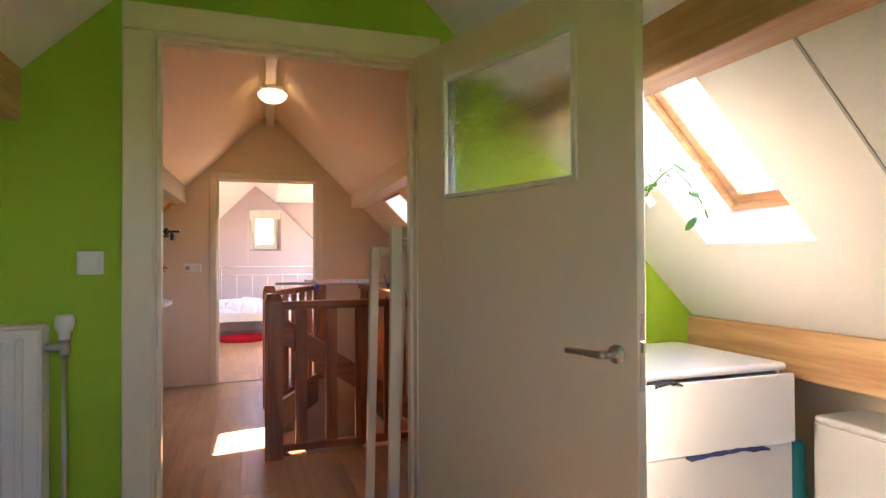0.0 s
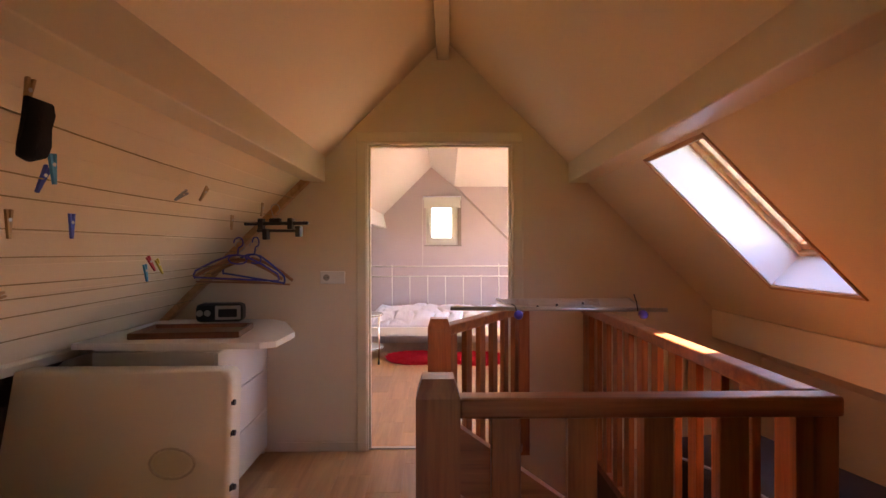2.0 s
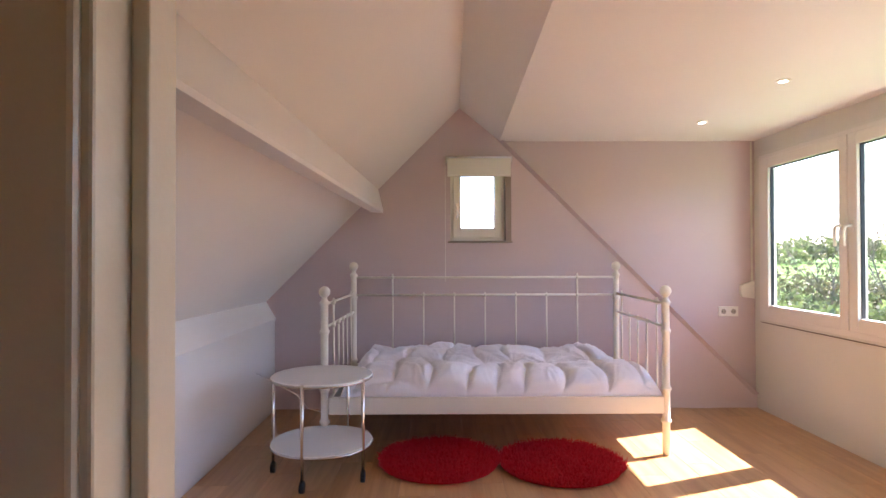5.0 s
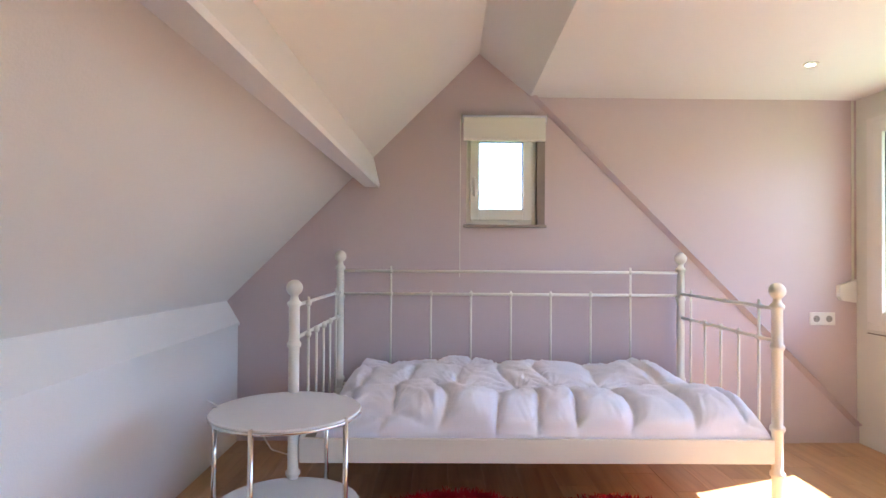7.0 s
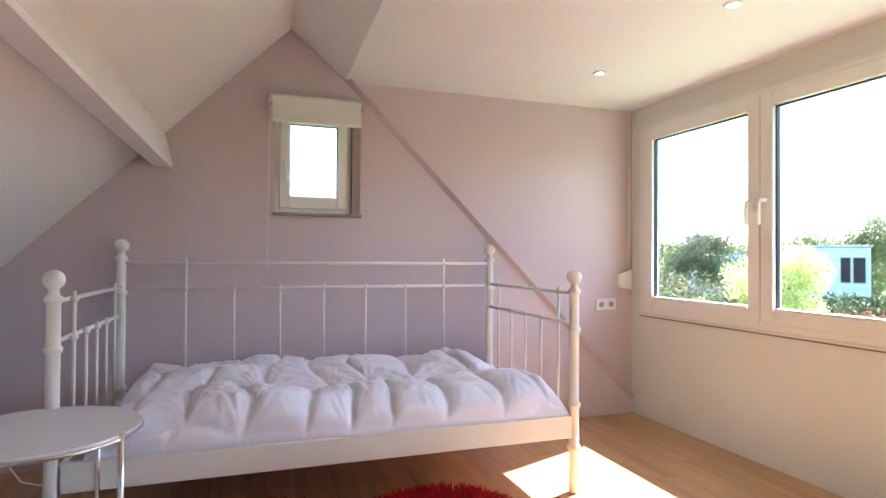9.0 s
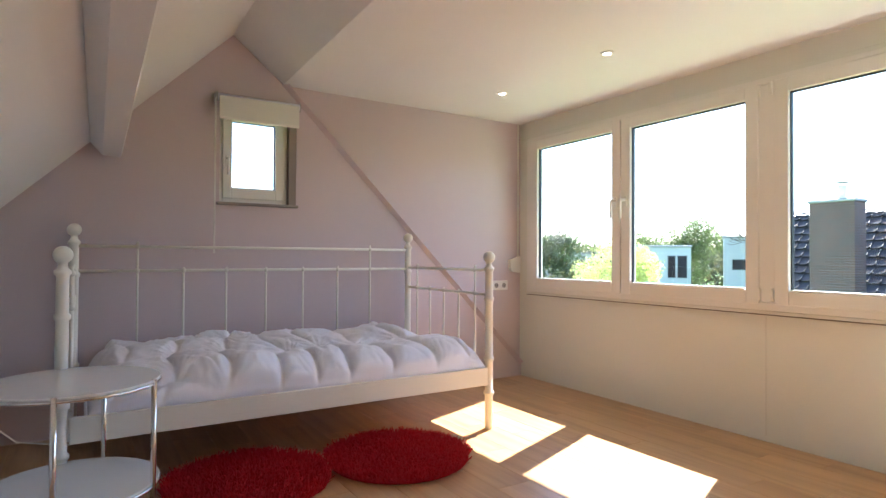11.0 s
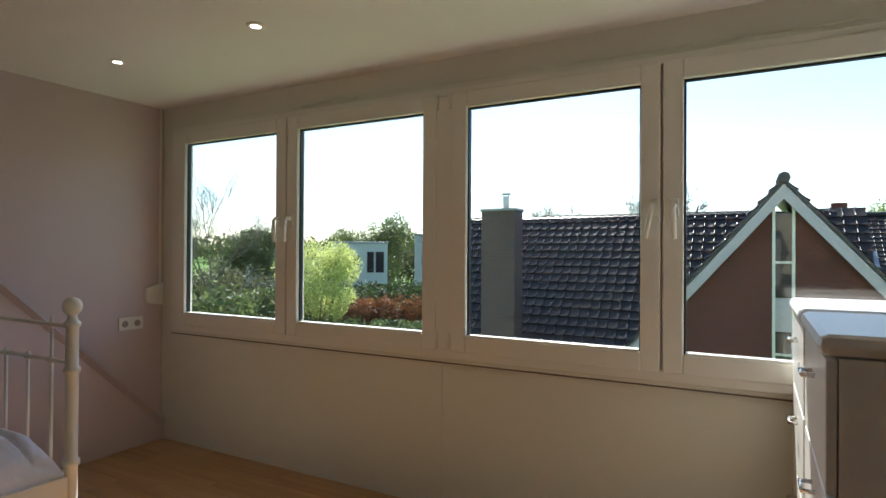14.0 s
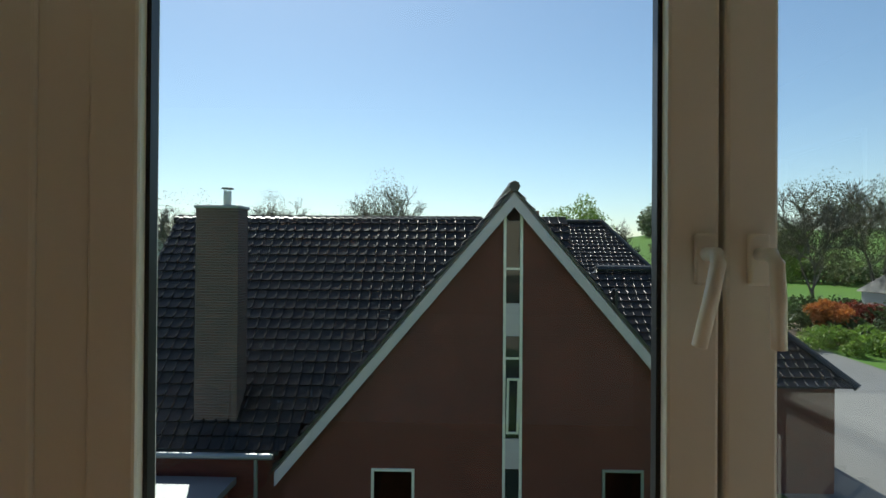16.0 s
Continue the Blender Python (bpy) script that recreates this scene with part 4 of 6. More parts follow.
def drawer_chest(name, at, rz, w, d, h, n, label, round_top=0.02, handles=True, m=None, opens=(), group="", front=0.0):
    """A chest of drawers facing local -y: body, top, drawers with gaps and metal pulls."""
    m = m or M_LAMINATE
    c = thing(name, at, rz, label, "chest of drawers", group)
    for nm, x0, x1, y0, y1, z0, z1 in (("side_panel", -w / 2, -w / 2 + 0.018, -d / 2 + 0.02, d / 2, 0, h - 0.03), ("side_panel", w / 2 - 0.018, w / 2, -d / 2 + 0.02, d / 2, 0, h - 0.03),
                                       ("back_panel", -w / 2 + 0.018, w / 2 - 0.018, d / 2 - 0.01, d / 2, 0.02, h - 0.03), ("bottom_panel", -w / 2 + 0.018, w / 2 - 0.018, -d / 2 + 0.02, d / 2 - 0.01, 0.03, 0.045)):
        b = B()
        box(b, x0, x1, y0, y1, z0, z1)
        part(nm, b, m, c)
    b = B()
    box(b, -w / 2 - 0.002, w / 2 + 0.002, -d / 2 - 0.012, d / 2, h - 0.03, h + (0.012 if handles else 0), 0.019 if handles else round_top * 0.6)
    part("top", b, m, c)
    hz = (h - 0.03 - 0.04) / n
    for i in range(n):
        o = opens[i] if i < len(opens) else 0.0
        z0, z1 = 0.04 + i * hz + 0.003, 0.04 + (i + 1) * hz - 0.004
        b = B()
        box(b, -w / 2 + 0.002, w / 2 - 0.002, -d / 2 - o, -d / 2 + 0.018 - o, z0, z1, 0.003)
        dr = part("drawer", b, m, c)
        if o:
            b = B()
            box(b, -w / 2 + 0.025, w / 2 - 0.025, -d / 2 + 0.02 - o, d / 2 - 0.03 - o, z0 + 0.01, z0 + 0.02)
            box(b, -w / 2 + 0.025, -w / 2 + 0.037, -d / 2 + 0.02 - o, d / 2 - 0.03 - o, z0 + 0.02, z1 - 0.04)
            box(b, w / 2 - 0.037, w / 2 - 0.025, -d / 2 + 0.02 - o, d / 2 - 0.03 - o, z0 + 0.02, z1 - 0.04)
            part("drawer_box", b, m, dr)
        if handles:
            zc = z1 - 0.07
            b = B()
            tube(b, [(-0.034, -d / 2, zc), (-0.032, -d / 2 - 0.024, zc), (0.032, -d / 2 - 0.024, zc), (0.034, -d / 2, zc)], 0.005, 8)
            part("pull_handle", b, M_CHROME, dr, "chrome bar pull", True)
    return c


drawer_chest("drawer_chest", (3.19, 6.69, 0), 180, 0.52, 0.62, 1.08, 4, "cream white chest of drawers with chrome pulls under the window end", group="bedroom chests")
drawer_chest("drawer_chest", (2.60, 6.75, 0), 180, 0.52, 0.50, 1.083, 4, "cream white chest of drawers beside another one", group="bedroom chests")


# ---- landing things ----
M_CORD = mat("yellowed_cord", (0.35, 0.25, 0.10), 0.7)
M_BLUE = mat("blue_plastic", (0.03, 0.06, 0.42), 0.4)
M_LBLUE = mat("light_blue_plastic", (0.05, 0.30, 0.55), 0.4)
M_RED = mat("red_plastic", (0.50, 0.02, 0.03), 0.4)
M_YELLOW = mat("yellow_plastic", (0.60, 0.45, 0.03), 0.4)
M_PEGWOOD = wood("peg_wood", (0.42, 0.25, 0.10), (0.60, 0.42, 0.22), 0.6, "Z", 0.3, 30)
M_GREYPEG = mat("grey_plastic", (0.25, 0.28, 0.28), 0.5)
M_PURPLE = mat("violet_blue_plastic", (0.10, 0.08, 0.48), 0.35)
M_HANGWOOD = wood("hanger_wood", (0.26, 0.10, 0.035), (0.42, 0.19, 0.075), 0.4, "X", 0.2, 20)


def line_x(k):
    return (0.255, 0.150, 0.100, 0.0, -0.080, -0.165, -0.212, -0.28, -0.385)[k]


def on_slope(x):
    return x + 1.48 - 0.099


for k in range(9):
    x = line_x(k)
    b = B()
    sag = 0.012 if k > 2 else 0.035
    pts = []
    for i in range(25):
        t = i / 24
        y = YL + 0.02 + (Y2 - YL - 0.1) * t
        pts.append((x - sag * 4 * t * (1 - t) * 0.25, y, on_slope(x) - sag * 4 * t * (1 - t) + 0.003 * math.sin(9 * t + k)))
    tube(b, pts, 0.0022, 6)
    tagged(part("clothes_line", b, M_CORD, smooth=True), "thin yellowed clothes line along the boarded slope", "clothes line", "clothes lines")


def peg(at, m, lean, turn, label):
    """A clothes peg: two legs and a spring."""
    p = thing("clothes_peg", at, turn, label, "clothes peg", "clothes pegs on the lines")
    a = radians(lean)
    for s in (-1, 1):
        b = B()
        q = Matrix.Rotation(a, 4, "Y") @ Matrix.Rotation(radians(5 * s), 4, "Y")
        box(b, s * 0.0045 - 0.0035, s * 0.0045 + 0.0035, -0.005, 0.005, -0.05, 0.028, 0.001, q)
        part("leg", b, m, p)
    b = B()
    rod(b, (0, -0.006, 0), (0, 0.006, 0), 0.005, seg=8)
    part("spring", b, M_STEEL, p)


for x, y, z, m, lean, col in ((0.02, 4.06, 1.393, M_PEGWOOD, 0, "pale wooden"), (0.022, 4.32, 1.398, M_BLUE, 0, "blue plastic"), (0.14, 4.02, 1.505, M_BLUE, 25, "blue plastic"),
                              (0.175, 4.0, 1.53, M_LBLUE, -5, "light blue plastic"), (-0.05, 3.99, 1.32, M_LBLUE, -60, "light blue plastic"), (-0.155, 3.87, 1.215, M_YELLOW, 80, "yellow plastic"),
                              (-0.14, 4.05, 1.235, M_PEGWOOD, -20, "pale wooden"), (-0.2, 4.15, 1.18, M_PEGWOOD, 5, "pale wooden"), (-0.215, 4.33, 1.165, M_PEGWOOD, 70, "pale wooden"),
                              (-0.12, 5.10, 1.26, M_RED, -35, "red plastic"), (-0.13, 5.2, 1.245, M_YELLOW, -30, "yellow plastic"), (-0.15, 5.12, 1.22, M_LBLUE, -10, "light blue plastic"),
                              (0.155, 4.80, 1.53, M_GREYPEG, 60, "grey plastic"), (0.178, 4.96, 1.555, M_PEGWOOD, 40, "brown wooden"), (0.172, 5.79, 1.55, M_PEGWOOD, 15, "pale wooden"),
                              (0.275, 3.77, 1.655, M_PEGWOOD, 10, "pale wooden"), (0.06, 5.62, 1.47, M_PEGWOOD, 5, "brown wooden")):
    peg((x, y, z), m, lean, 75, col + " clothes peg clipped on a line")

sock = thing("sock", (0.285, 3.78, 1.64), 80, "small black sock hanging from a peg on the line", "sock")
b = B()
prism(b, [(-0.022, 0.0), (0.03, -0.004), (0.034, -0.03), (0.022, -0.06), (0.026, -0.10), (0.018, -0.125), (-0.014, -0.14), (-0.036, -0.13), (-0.034, -0.10), (-0.022, -0.05)], -0.007, 0.007)
for v in b.verts:
    v.co.x *= 1.35
bmesh.ops.bevel(b, geom=b.edges[:], offset=0.003, segments=2, affect="EDGES")
part("knit", b, mat("black_knit", (0.012, 0.012, 0.014), 0.95, var=0.3, scale=80, bump=0.4), sock, "", True)


def hanger(at, rz, m, wooden, label, tilt=0.0):
    h = thing("coat_hanger", at, rz, label, "coat hanger", "coat hangers on the line")
    q = Matrix.Rotation(radians(tilt), 4, "Y") @ Matrix.Diagonal((1.18, 1, 1.3, 1))
    b = B()
    hook = [(0.0, 0, -0.075), (0.0, 0, -0.05)] + arc((0.0, 0, -0.022), 0.022, -80, 190, 12)
    tube(b, [q @ Vector(p) for p in hook], 0.0028 if wooden else 0.004, 8)
    part("hook", b, M_STEEL if wooden else m, h, "", True)
    b = B()
    if wooden:
        for s in (-1, 1):
            pts = [(s * 0.0, 0, -0.08), (s * 0.07, 0, -0.095), (s * 0.15, 0, -0.13), (s * 0.21, 0, -0.165)]
            tube(b, [q @ Vector(p) for p in pts], 0.010, 8)
    else:
        for s in (-1, 1):
            pts = [(0, 0, -0.078), (s * 0.04, 0, -0.082), (s * 0.12, 0, -0.115), (s * 0.195, 0, -0.155), (s * 0.203, 0, -0.175), (s * 0.195, 0, -0.19)]
            tube(b, [q @ Vector(p) for p in pts], 0.0058, 8)
        ringp = arc((0, 0, -0.098), 0.02, 0, 350, 14)
        tube(b, [q @ Vector((p[0] * 2.2, p[1], p[2])) for p in ringp], 0.0045, 8)
    part("shoulder", b, m, h, "", True)
    b = B()
    tube(b, [q @ Vector((-0.198, 0, -0.185)), q @ Vector((0.198, 0, -0.185))], 0.0055 if not wooden else 0.006, 8)
    part("bar", b, m, h, "", True)


hanger((0.015, 5.86, 1.382), 5, M_PURPLE, False, "violet-blue plastic coat hanger on the clothes line", 3)
hanger((0.102, 5.90, 1.385), -26, M_BLUE, False, "dark blue plastic coat hanger on the clothes line", 6)
hanger((0.006, 5.91, 1.36), 10, M_HANGWOOD, True, "brown wooden coat hanger on the clothes line", 2)
hanger((0.083, 5.93, 1.363), -6, M_HANGWOOD, True, "brown wooden coat hanger on the clothes line", 4)
clipper = thing("clip_hanger", (0.215, 5.90, 1.52), -14, "black plastic clip hanger hanging from the line", "clip hanger")
b = B()
tube(b, arc((0, 0, 0.03), 0.028, -70, 190, 12) + [(-0.005, 0, -0.03)], 0.0025)
part("hook", b, M_STEEL, clipper, "", True)
b = B()
box(b, -0.20, 0.21, -0.011, 0.011, -0.065, -0.045, 0.004)
box(b, -0.035, 0.035, -0.015, 0.015, -0.05, -0.025, 0.006)
part("bar", b, M_BLACK, clipper)
b = B()
box(b, -0.12, 0.10, -0.009, 0.009, -0.105, -0.088, 0.004, pose(0, 0.03, 0, 0, 0, 25))
part("bar", b, M_BLACK, clipper)
for x, z in ((-0.09, -0.055), (0.10, -0.055), (0.15, -0.10), (-0.06, -0.115)):
    b = B()
    box(b, x - 0.016, x + 0.016, -0.02, 0.02, z - 0.034, z + 0.03, 0.005)
    part("clip", b, M_BLACK, clipper)

drawer_chest("drawer_unit", (-0.245, 5.83, 0), 90, 0.85, 0.62, 0.83, 3, "white drawer unit with plain fronts under the slope", handles=False)
top = thing("worktop", (0, 0, 0.832), label="white worktop board lying over the drawer unit", category="worktop")
b = B()
plate(b, [(-0.6, 5.31), (0.30, 5.31), (0.365, 5.36), (0.38, 5.68), (0.22, 6.12), (0.10, 6.262), (-0.6, 6.262)], 0, 0.03)
part("board", b, M_LAMINATE, top)
tray = thing("serving_tray", (-0.13, 5.62, 0.863), 6, "dark brown wooden tray with a rim on the worktop", "tray")
M_TRAY = wood("dark_tray_wood", (0.10, 0.035, 0.015), (0.22, 0.085, 0.035), 0.35, "X", 0.1, 16)
b = B()
box(b, -0.27, 0.25, -0.17, 0.17, 0.0, 0.01, 0.003)
part("base", b, M_TRAY, tray)
for x0, x1, y0, y1 in ((-0.27, 0.25, -0.18, -0.165), (-0.27, 0.25, 0.165, 0.18), (-0.28, -0.265, -0.18, 0.18), (0.245, 0.26, -0.18, 0.18)):
    b = B()
    box(b, x0, x1, y0, y1, 0.0, 0.032, 0.003)
    part("rim", b, M_TRAY, tray)
radio = thing("portable_radio", (-0.19, 6.14, 0.863), 8, "small black portable radio with a silvery front on the worktop", "radio")
b = B()
box(b, -0.14, 0.14, -0.07, 0.08, 0, 0.115, 0.03)
part("housing", b, M_BLACK, radio)
b = B()
box(b, -0.02, 0.13, -0.078, -0.069, 0.02, 0.105, 0.004)
part("front_panel", b, M_STEEL, radio, "silver front panel")
b = B()
box(b, 0.0, 0.11, -0.083, -0.077, 0.035, 0.085, 0.004)
part("display", b, M_BLACK, radio, "dark display")
for x in (-0.11, -0.065):
    b = B()
    rod(b, (x, -0.078, 0.06), (x, -0.066, 0.06), 0.019, seg=16)
    part("knob", b, M_STEEL, radio)

# moulded plastic panel standing in front of the drawer unit
panel = thing("plastic_play_panel", (-0.24, 5.06, 0), label="cream moulded plastic panel with an oval recess and dark plugs", category="panel")
b = B()
prism(b, [(-0.60, 0.0), (0.46, 0.0), (0.475, 0.02), (0.492, 0.74), (0.475, 0.772), (0.44, 0.778), (-0.46, 0.778)], 0.0, 0.13)
bmesh.ops.bevel(b, geom=[e for e in b.edges if abs(e.verts[0].co.y - e.verts[1].co.y) < 0.001 and e.verts[0].co.y < 0.01], offset=0.022, segments=4, affect="EDGES", profile=0.5)
part("shell", b, mat("cream_moulded_plastic", (0.72, 0.65, 0.50), 0.4, var=0.03, scale=5, bump=0.03), panel, "", True)
b = B()
bmesh.ops.create_uvsphere(b, u_segments=24, v_segments=12, radius=1, matrix=Matrix.LocRotScale((0.232, 0.002, 0.375), None, (0.088, 0.006, 0.058)))
part("oval_grip", b, mat("cream_grip_plastic", (0.68, 0.60, 0.46), 0.4), panel, "oval moulded grip", True)
# groove outline as a raised rim, its shade put into the darker cream
b = B()
tube(b, [(0.232 + 0.098 * math.cos(a * 0.2618), -0.001, 0.375 + 0.066 * math.sin(a * 0.2618)) for a in range(25)], 0.0055, 8)
part("grip_rim", b, mat("groove_shade_cream_plastic", (0.58, 0.50, 0.37), 0.45), panel, "raised oval rim in the groove's shade colour", True)
for z in (0.115, 0.26, 0.50, 0.635):
    b = B()
    rod(b, (0.478, 0.012, z), (0.478, 0.04, z), 0.014, seg=12)
    rod(b, (0.476, 0.03, z), (0.499, 0.03, z), 0.013, seg=12)
    part("plug", b, M_BLACK, panel, "dark round plug")

# drying rack lying on the railings
rack = thing("drying_rack", (0, 0, 0.956), label="folded white wire drying rack lying across the railings", category="drying rack")
b = B()
rod(b, (1.232, 5.65, 0.035), (2.418, 5.65, 0.022), 0.0115, seg=14)
part("bar", b, M_STEEL, rack, "grey steel tube", True)
for x0, x1 in ((1.61, 1.54), (2.29, 2.38)):
    b = B()
    tube(b, [(x0, 5.62, 0.012), (x1, 6.15, 0.04)], 0.008, 8)
    part("side_tube", b, M_PVC, rack, "white side tube", True)
for i in range(9):
    y = 5.70 + i * 0.048
    b = B()
    tube(b, [(1.60 - i * 0.006, y, 0.022 + i * 0.003), (2.30 + i * 0.008, y, 0.022 + i * 0.003)], 0.0028, 6)
    part("wire", b, M_PVC, rack, "", True)
for x, y in ((1.60, 5.64), (2.28, 5.64)):
    b = B()
    bmesh.ops.create_uvsphere(b, u_segments=14, v_segments=10, radius=1, matrix=Matrix.LocRotScale((x, y - 0.01, 0.0), Euler((0.2, 0.3, 0)), (0.026, 0.036, 0.024)))
    part("end_cap", b, M_PURPLE, rack, "violet plastic joint", True)
b = B()
tube(b, [(2.25, 5.63, 0.02), (2.24, 5.62, 0.07), (2.225, 5.62, 0.11)], 0.003, 6)
part("tie", b, M_BLACK, rack, "black cable tie", True)
b = B()
tube(b, [(1.59, 5.63, 0.02), (1.58, 5.62, 0.05), (1.56, 5.61, 0.06)], 0.003, 6)
part("tie", b, M_BLACK, rack, "black cable tie", True)
for x, y in ((1.72, 5.72), (2.02, 5.9), (1.85, 5.82)):
    b = B()
    box(b, x - 0.005, x + 0.005, y - 0.012, y + 0.012, 0.012, 0.042, 0.003)
    part("clip", b, M_BLACK, rack)


# slender white screen frames leaning beside the first doorway
def screen_frame(at, lean, w, h, label, rz=0, bar=0.055, roll=0.0, pleats=False):
    s = thing("screen_frame", at, rz, label, "screen frame", "white frames leaning on the landing wall")
    q = Matrix.Rotation(radians(roll), 4, "Y") @ Matrix.Rotation(radians(lean), 4, "X")
    for x0, x1, z0, z1 in ((0, bar, 0, h), (w - bar, w, 0, h), (bar, w - bar, 0, bar), (bar, w - bar, h - bar, h)):
        b = B()
        box(b, x0, x1, -0.014, 0.014, z0, z1, 0.004, q)
        part("frame_bar", b, M_FRAMEPAINT, s)
    if pleats:
        for k in range(9):
            b = B()
            z = h - bar - 0.012 * (k + 1)
            box(b, bar, w - bar, -0.006, 0.006, z, z + 0.009, 0.002, q)
            part("pleat", b, M_CREAM, s)
    return s


screen_frame((1.485, 2.735, 0.006), 3, 0.60, 1.265, "white painted screen frame leaning on the wall", 3, 0.036, 0.6)
screen_frame((1.572, 2.675, 0.004), 0.8, 0.60, 1.355, "tall white painted screen frame leaning on the wall", 1, 0.046, 0.6, True)
screen_frame((1.60, 2.81, 0.008), 5, 0.58, 1.25, "white painted screen frame leaning on the wall", 4, 0.05, 0.5)

bag = thing("black_case", (2.62, 4.62, 0), 12, "black soft case lying on the floor under the slope", "case")
b = B()
box(b, -0.26, 0.3, -0.65, 0.75, 0, 0.42, 0.09)
part("shell", b, mat("black_fabric", (0.014, 0.013, 0.014), 0.6, var=0.3, scale=20, bump=0.3), bag, "", True)
b = B()
tube(b, [(-0.25, -0.5, 0.36), (-0.262, -0.1, 0.40), (-0.262, 0.3, 0.40), (-0.25, 0.6, 0.36)], 0.006, 6)
part("zip", b, M_GREYPEG, bag, "grey zip", True)


# ---- green room things ----
rad = thing("radiator", (-0.16, Y1 - 0.075, 0.17), label="white panel radiator on the green wall", category="radiator")
b = B()
box(b, -0.55, 0.53, -0.03, -0.01, 0.0, 0.83, 0.006)
box(b, -0.55, 0.53, 0.02, 0.04, 0.0, 0.83, 0.006)
part("panel", b, M_WHITE, rad)
for i in range(18):
    b = B()
    x = -0.507 + i * 0.057
    box(b, x, x + 0.026, -0.040, -0.026, 0.03, 0.80, 0.007)
    part("rib", b, M_WHITE, rad)
b = B()
box(b, -0.55, 0.53, -0.035, 0.045, 0.832, 0.842, 0.003)
part("top_grille", b, M_WHITE, rad)
for x in (-0.555, 0.53):
    b = B()
    box(b, x, x + 0.008, -0.035, 0.045, 0.0, 0.835, 0.002)
    part("side_panel", b, M_WHITE, rad)
b = B()
lathe(b, [(0.013, 0.0), (0.018, 0.006), (0.018, 0.03), (0.024, 0.034), (0.029, 0.05), (0.029, 0.075), (0.024, 0.085)], (0.592, 0.0, 0.785), 16)
part("valve_head", b, M_PVC, rad, "white radiator valve head", True)
b = B()
rod(b, (0.535, 0, 0.765), (0.60, 0, 0.765), 0.014)
rod(b, (0.592, 0, 0.74), (0.592, 0, 0.79), 0.016)
rod(b, (0.592, 0, -0.17), (0.592, 0, 0.75), 0.0085)
part("pipe", b, M_STEEL, rad, "metal supply pipe", True)

c1 = drawer_chest("drawer_chest", (2.50, 2.145, 0), 0, 0.78, 0.56, 0.83, 3, "white chest of drawers with some drawers pulled ajar", handles=False, opens=(0.0, 0.03, 0.045))
drawer_chest("drawer_chest", (3.20, 1.70, 0), 0, 0.32, 0.34, 0.62, 3, "low white chest of drawers under the pine plate", handles=False)


def cloth(at, rz, size, m, label, seed):
    c = thing("garment", at, rz, label, "clothing")
    b = B()
    rnd = random.Random(seed)
    n = 14
    rows = []
    for j in range(7):
        rows.append([b.verts.new((size[0] * (i / n - 0.5), size[1] * (j / 6 - 0.5), size[2] * (0.5 + 0.5 * noise.noise(Vector((i * 0.5, j * 0.8, seed)))) * math.sin(math.pi * (i + 0.5) / (n + 1)))) for i in range(n + 1)])
    for q, w in zip(rows, rows[1:]):
        for i in range(n):
            b.faces.new((q[i], q[i + 1], w[i + 1], w[i]))
    r = bmesh.ops.extrude_face_region(b, geom=b.faces[:])
    for v in [g for g in r["geom"] if isinstance(g, bmesh.types.BMVert)]:
        v.co.z += 0.008
    part("fold", b, m, c, "", True)


cloth((2.33, 1.845, 0.785), 0, (0.11, 0.06, 0.022), mat("black_cotton", (0.02, 0.02, 0.025), 0.9), "black garment poking out of a drawer", 3)
cloth((2.58, 1.835, 0.535), 0, (0.34, 0.06, 0.022), mat("navy_cotton", (0.03, 0.04, 0.12), 0.9), "dark blue garment poking out of a drawer", 5)
bagm = mat("teal_paper", (0.02, 0.30, 0.30), 0.6, var=0.1)
tb = thing("paper_bag", (2.99, 2.05, 0), 15, "teal paper bag standing beside the white chest", "bag")
b = B()
box(b, -0.07, 0.07, -0.14, 0.14, 0, 0.50, 0.01)
for v in b.verts:
    if v.co.z > 0.4:
        v.co.x *= 0.55
part("body", b, bagm, tb)
b = B()
tube(b, [(0, -0.06, 0.49), (0, -0.055, 0.57), (0, 0.055, 0.57), (0, 0.06, 0.49)], 0.004)
part("handle", b, M_CORD, tb, "", True)

# artificial flowers hanging beside the roof window
flo = thing("flower_garland", (2.37, 1.85, 1.525), label="white artificial flower garland hanging by the roof window", category="garland")
rnd = random.Random(4)
M_PETAL = mat("white_petal", (0.85, 0.85, 0.80), 0.6)
M_LEAF = mat("green_leaf", (0.06, 0.20, 0.03), 0.5, var=0.2)
b = B()
stem = [(-0.08, 0.06, -0.16), (-0.07, 0.05, -0.11), (-0.05, 0.03, -0.06), (-0.02, 0.01, -0.02), (0.01, 0, 0), (0.04, 0, -0.02), (0.07, -0.01, -0.05), (0.09, -0.01, -0.08), (0.11, -0.02, -0.11), (0.13, -0.02, -0.14), (0.14, -0.02, -0.17)]
tube(b, stem, 0.003, 6)
part("stem", b, M_LEAF, flo, "", True)
for i in range(18):
    t = rnd.random()
    p = Vector(stem[int(t * 10)]) + Vector((rnd.gauss(0, 0.03), rnd.gauss(0, 0.03), rnd.gauss(0, 0.025)))
    b = B()
    white = i % 3 != 0
    for k in range(5 if white else 1):
        q = Matrix.Translation(p) @ Euler((rnd.uniform(0, 3), rnd.uniform(0, 3), k * 1.26)).to_matrix().to_4x4() @ Matrix.Translation((0.014, 0, 0)) @ Matrix.Diagonal((0.022 if white else 0.034, 0.013, 0.002, 1))
        bmesh.ops.create_uvsphere(b, u_segments=8, v_segments=5, radius=1, matrix=q)
    part("blossom" if white else "leaf", b, M_PETAL if white else M_LEAF, flo, "", True)


# ---- outside ----
GZ = -5.6


